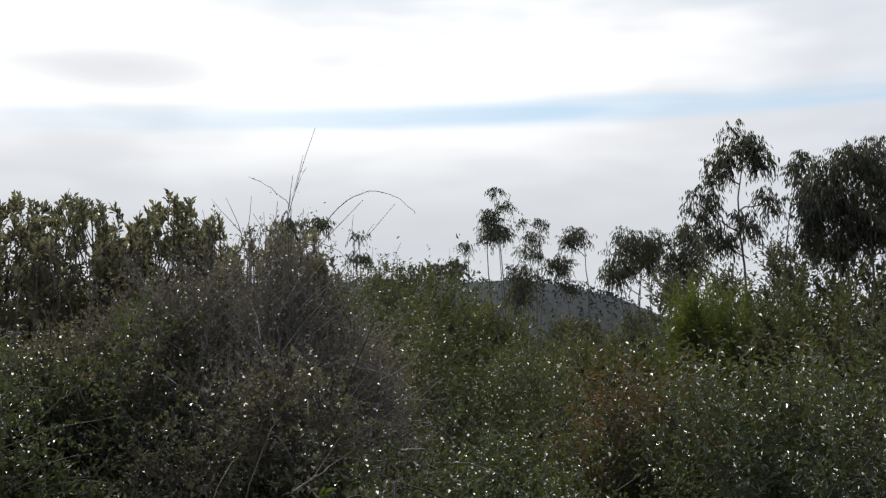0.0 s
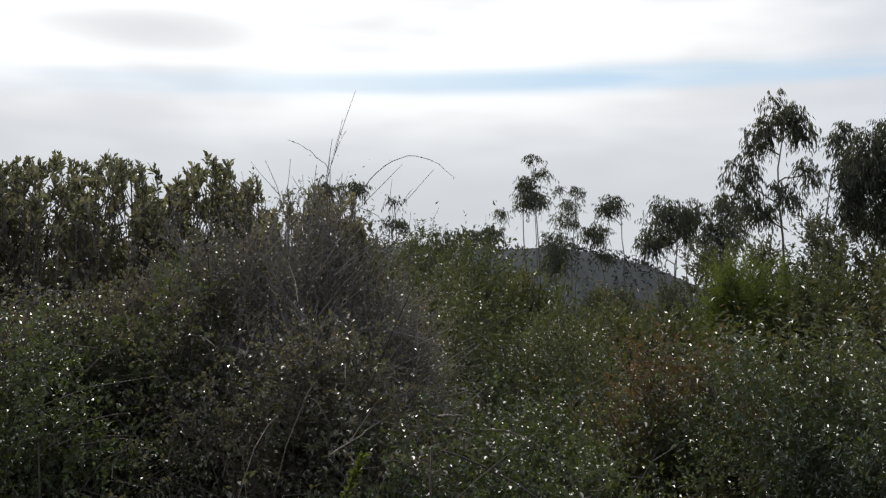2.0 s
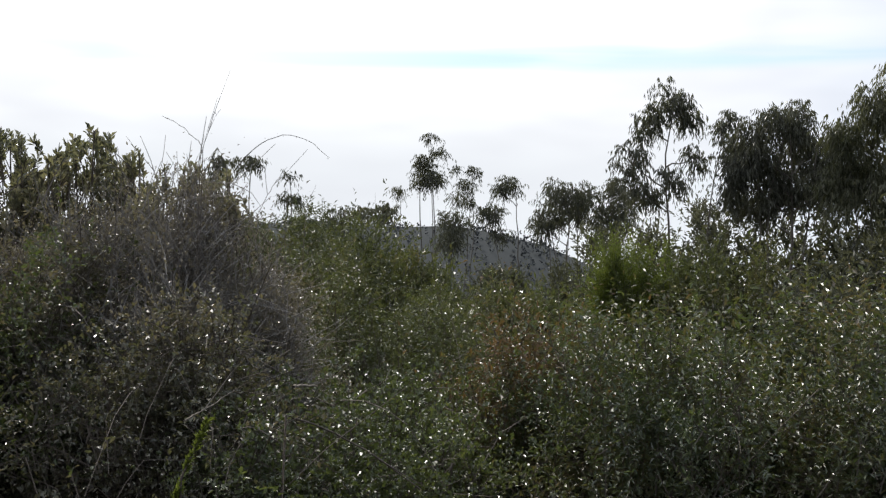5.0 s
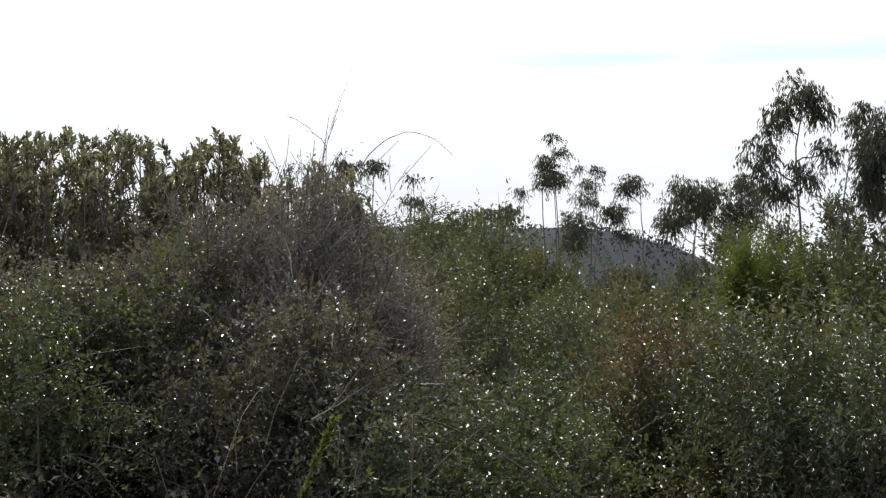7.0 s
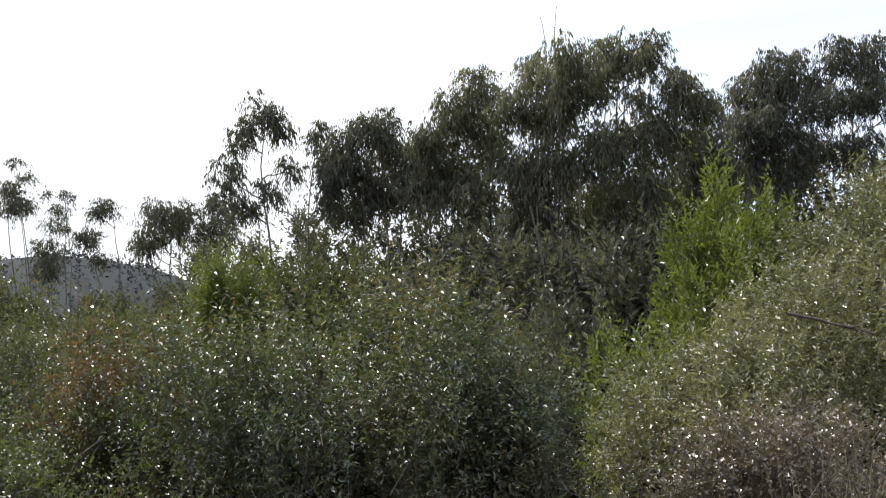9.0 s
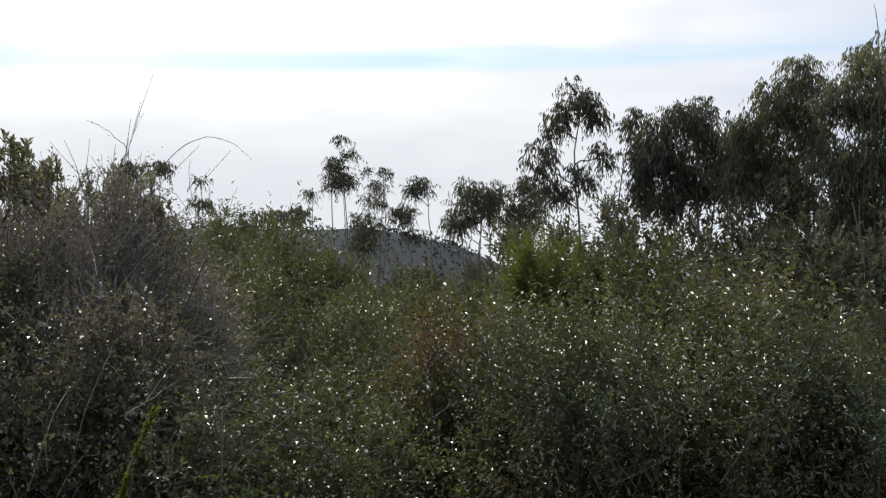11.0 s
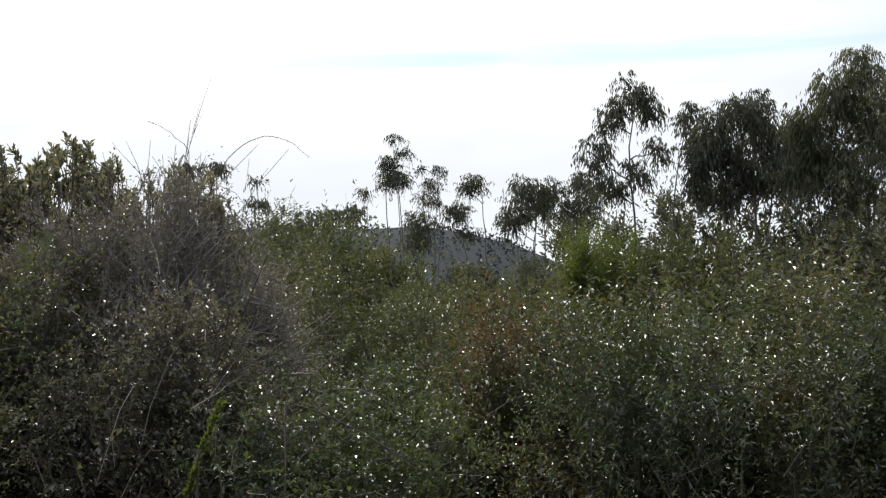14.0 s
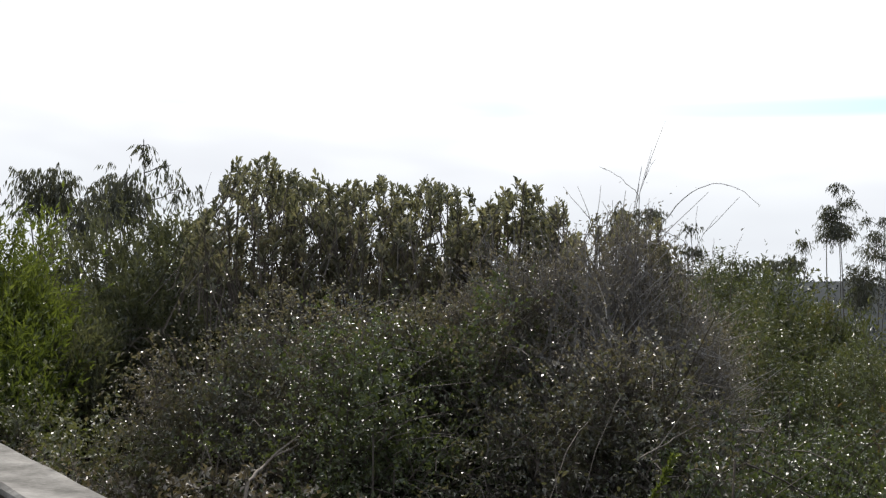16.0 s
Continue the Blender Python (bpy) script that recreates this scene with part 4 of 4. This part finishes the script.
# ---- weeds along the parapet ----
bush(151, "wall_weeds", [(25.6, -4.2, 7.2, 0.24), (23.0, -4.9, 6.1, 0.22), (20.4, -5.7, 5.3, 0.20)], "bramble", M_PALE, "leafy bramble weeds growing along the concrete parapet", "weeds", lai=0.55, leaf_scale=1.5, arch=20)
bush(152, "wall_weeds", [(17.8, -6.4, 4.7, 0.19), (15.2, -7.4, 4.25, 0.17), (12.6, -8.4, 3.9, 0.16)], "bramble", M_DRY, "leafy bramble weeds growing along the concrete parapet", "weeds", lai=0.55, leaf_scale=1.5, arch=15)
bush(153, "wall_weeds", [(25.2, -6.0, 6.35, 0.13), (23.0, -6.5, 5.65, 0.13), (20.6, -7.3, 5.0, 0.12), (18.2, -8.2, 4.5, 0.12), (15.6, -8.9, 4.05, 0.11)], "bramble", M_DRY, "dry brown creeper leaves along the concrete parapet", "weeds", lai=0.55, twig=1.0, leaf_scale=1.2)

# ---- undergrowth and the far hill ----
rng = np.random.default_rng(77)
m = 6000
az = rng.uniform(-62, 34, m)
d = rng.uniform(9, 55, m)
x, y = -np.sin(np.radians(az)) * d, np.cos(np.radians(az)) * d
cell = 0.5 + 0.5 * np.sin(x * 0.9 + 1.3 * np.sin(y * 0.5)) * np.cos(y * 0.8 + 0.7)
hgt = 0.25 + 0.65 * cell * rng.random(m)
P = np.stack([x, y, terrain(x, y) + hgt * rng.random(m)], -1)
D = unit(rng.normal(size=(m, 3)) * 0.5 + [0, 0, 1.0])
v, t = leaves(rng, P, D, 0.4, 6, 0.1, 0.10, 0.04, 0.7)
tagged(new("undergrowth", mesh_np("undergrowth", v, t, M_SCRUB)), "olive green undergrowth covering the slope", "undergrowth", kind="stuff")
m = 3000
along, out = rng.uniform(-9, 12, m), 1.5 + rng.random(m) ** 1.5 * 4.5
x, y = WALL_N[0] * out + WALL_T[0] * along, WALL_N[1] * out + WALL_T[1] * along
P = np.stack([x, y, terrain(x, y) + rng.random(m) * 0.3], -1)
v, t = leaves(rng, P, unit(rng.normal(size=(m, 3)) * 0.6 + [0, 0, 0.8]), 0.25, 5, 0.3, 0.05, 0.025, 0.9)
tagged(new("ground_cover", mesh_np("ground_cover", v, t, M_BRAMBLE)), "low creeping bramble leaves at the foot of the parapet", "undergrowth", kind="stuff")
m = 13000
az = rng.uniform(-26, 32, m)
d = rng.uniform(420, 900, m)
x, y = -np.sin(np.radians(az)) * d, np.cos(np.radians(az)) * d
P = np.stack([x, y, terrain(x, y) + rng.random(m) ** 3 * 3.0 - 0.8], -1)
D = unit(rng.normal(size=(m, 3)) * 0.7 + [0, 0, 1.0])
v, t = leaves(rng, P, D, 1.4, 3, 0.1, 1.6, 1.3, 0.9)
tagged(new("hill_woods", mesh_np("hill_woods", v, t, M_FARWOOD)), "woods covering the distant hill, haze grey put into their colour", "woods", kind="stuff")


# ---- bare canes and twigs ----
def bow(p, q, r, k=14):
    """A smooth bow from p to r that passes through q half-way."""
    p, q, r = (np.asarray(v, float) for v in (p, q, r))
    c = 2 * q - (p + r) / 2
    s = np.linspace(0, 1, k)[:, None]
    return p * (1 - s) ** 2 + 2 * c * s * (1 - s) + r * s ** 2


def cane(seed, d, a, b, c, label, r0=0.006, r1=0.0015, mat=None, buds=0, forks=0, rooted=True):
    """One bare cane through three places given as azimuth and elevation, with small buds and side twigs."""
    rng = np.random.default_rng(seed)
    pts = bow(spot(a[0], d, a[1]), spot(b[0], d + 0.1, b[1]), spot(c[0], d + 0.15, c[1]))
    pts[1:-1] += rng.normal(size=(len(pts) - 2, 3)) * 0.0015
    foot = pts[0].copy()
    if rooted:
        foot[2] = terrain(foot[0], foot[1]) - 0.02
    root = thing("bramble_cane", foot, label, "cane", "bare canes")
    path = np.concatenate([wavy(rng, foot, pts[0], 5, 0.03)[:-1], pts]) if rooted else pts
    stalk = part("stem", mesh_np("stem", *tubes([(path, r0, r1)], 5), mat or M_TWIG, True), root)
    for q in range(forks):
        i = rng.integers(4, 11)
        e = pts[i] + unit(pts[i + 1] - pts[i]) * rng.uniform(0.08, 0.2) + rng.normal(size=3) * 0.05 + [0, 0, 0.04]
        part("side_twig", mesh_np("side_twig", *tubes([(wavy(rng, pts[i], e, 4, 0.01), r1 * 1.6, 0.0008)], 4), mat or M_TWIG), stalk)
    if buds:
        b0 = pts[rng.integers(2, 14, buds)] + rng.normal(size=(buds, 3)) * 0.003
        v, t = leaves(rng, b0, unit(rng.normal(size=(buds, 3))), 0.015, 1, 0, 0.011, 0.005, 0.5)
        part("bud_leaves", mesh_np("bud_leaves", v, t, M_TWIGLEAF), root, kind="stuff")


cane(201, 5.5, (-3.55, 4.1), (-5.75, 6.1), (-8.05, 5.2), "long arching bare bramble cane against the sky", 0.0027, 0.0009, buds=10)
cane(202, 4.9, (-2.25, 4.1), (-2.35, 5.5), (-3.06, 7.2), "upright forked bare twig rising above the shrub", 0.0023, 0.0008, forks=3, buds=6)
cane(203, 4.9, (-2.35, 5.4), (-1.5, 6.2), (-0.45, 6.75), "thin bare twig leaning over the shrub", 0.0017, 0.0008, buds=3)
cane(204, 5.4, (-4.9, 2.4), (-5.45, 3.6), (-6.15, 4.65), "thin bare curved twig beside the shrub", 0.0018, 0.0008, forks=2)
cane(205, 6.2, (-7.0, 1.7), (-7.1, 2.8), (-7.45, 3.85), "thin upright bare twig with small buds", 0.002, 0.0008, buds=12)
cane(206, 6.2, (-6.1, 1.7), (-6.1, 2.7), (-6.15, 3.6), "thin upright bare twig", 0.002, 0.0008)
cane(207, 3.3, (-2.3, -7.05), (-3.6, -6.25), (-5.12, -5.25), "pale dead cane lying across the brambles", 0.0026, 0.0012, M_PALETWIG, forks=1, rooted=False)
cane(208, 3.6, (-6.85, -6.75), (-9.9, -7.95), (-13.2, -10.0), "brown bramble cane arching over dark leaves", 0.004, 0.002, forks=2, buds=8)
cane(209, 3.4, (16.18, -8.97), (15.39, -8.18), (14.59, -7.39), "pale dead twig above the parapet weeds", 0.006, 0.003, M_PALETWIG, forks=2)
cane(210, 5.9, (-48.22, -2.49), (-49.79, -2.88), (-51.75, -3.47), "dark bare branch lying in the pale scrub", 0.009, 0.004, forks=3, rooted=False)
cane(211, 20.5, (-37.4, 10.0), (-37.45, 11.2), (-37.6, 12.3), "bare dead sapling pole above the grove", 0.012, 0.005, forks=2)
cane(212, 20.5, (-37.0, 10.0), (-36.95, 11.0), (-36.8, 11.9), "bare dead sapling pole above the grove", 0.010, 0.005)
cane(213, 18.5, (-36.5, -0.6), (-36.3, 1.2), (-35.9, 3.2), "pale bare forked trunk before the dark grove", 0.022, 0.009, M_BARK, forks=3)
cane(214, 18.5, (-36.45, 0.2), (-37.1, 1.0), (-37.7, 1.9), "pale bare branch before the dark grove", 0.014, 0.006, M_BARK)
cane(215, 19.5, (-38.2, 0.0), (-38.2, 2.2), (-38.3, 4.6), "thin pale trunk before the dark grove", 0.014, 0.008, M_BARK)
cane(216, 3.65, (-7.15, -5.45), (-7.6, -5.38), (-8.2, -5.42), "short pale dead stick on the brambles", 0.005, 0.003, M_PALETWIG, rooted=False)
for q in range(9):
    g = random.Random(300 + q)
    a0 = 1.4 - q * 0.55 + g.uniform(-0.2, 0.2)
    e0 = 4.1 - abs(q - 4) * 0.3
    lean = g.uniform(-0.9, 0.7)
    cane(300 + q, 5.0 + g.uniform(0, 0.5), (a0, e0 - 0.8), (a0 + lean * 0.4, e0 + 0.3), (a0 + lean, e0 + g.uniform(0.2, 0.8)), "fine bare twig standing out of the shrub", 0.0025, 0.0009, forks=g.randint(1, 3), buds=4)


def sprig(seed, d, a, c, mat, label):
    """A young upright shoot with close leaves."""
    rng = np.random.default_rng(seed)
    p, q = spot(a[0], d, a[1]), spot(c[0], d, c[1])
    foot = spot(a[0], d)
    root = thing("young_shoot", foot, label, "shoot")
    path = np.concatenate([wavy(rng, foot, p, 5, 0.02)[:-1], np.linspace(p, q, 6)])
    part("stem", mesh_np("stem", *tubes([(path, 0.005, 0.0015)], 5), M_TWIG, True), root)
    s = rng.random((60, 1))
    v, t = leaves(rng, p + (q - p) * s, np.tile(unit(q - p), (60, 1)), 0.03, 3, 0, 0.017, 0.006, 0.8)
    part("foliage", mesh_np("foliage", v, t, mat), root, kind="stuff")


sprig(401, 2.75, (-2.45, -9.6), (-3.5, -7.15), M_FRESH, "yellow-green feathery young shoot in the dark brambles")
sprig(402, 2.75, (-1.85, -11.6), (-2.3, -10.2), M_FRESH, "small yellow-green young shoot low in the brambles")


# ---- dry grass among the pale scrub ----
def grass_tuft(seed, az, d, top, label):
    """A tuft of long pale blades that bow outwards."""
    rng = np.random.default_rng(seed)
    foot = spot(az, d)
    H = EYE + d * math.tan(radians(top)) - foot[2]
    root = thing("dry_grass_tuft", foot, label, "grass", "dry grass tufts")
    blades = []
    for _ in range(11):
        a = rng.uniform(0, 2 * math.pi)
        f = foot + np.array([math.cos(a), math.sin(a), 0]) * rng.uniform(0, 0.05)
        out = np.array([math.cos(a), math.sin(a), 0]) * rng.uniform(0.06, 0.3)
        hh = H * rng.uniform(0.75, 1.0)
        blades.append((bow(f, f + out * 0.3 + [0, 0, hh * 0.62], f + out + [0, 0, hh], 9), 0.004, 0.001))
    part("blades", mesh_np("blades", *tubes(blades, 3), M_STRAW), root, kind="stuff")


for q, (az, d, top) in enumerate(((-50.6, 4.3, -7.6), (-49.2, 4.15, -8.6), (-51.8, 4.5, -7.0))):
    grass_tuft(500 + q, az, d, top, "tuft of long pale dry grass in the scrub")
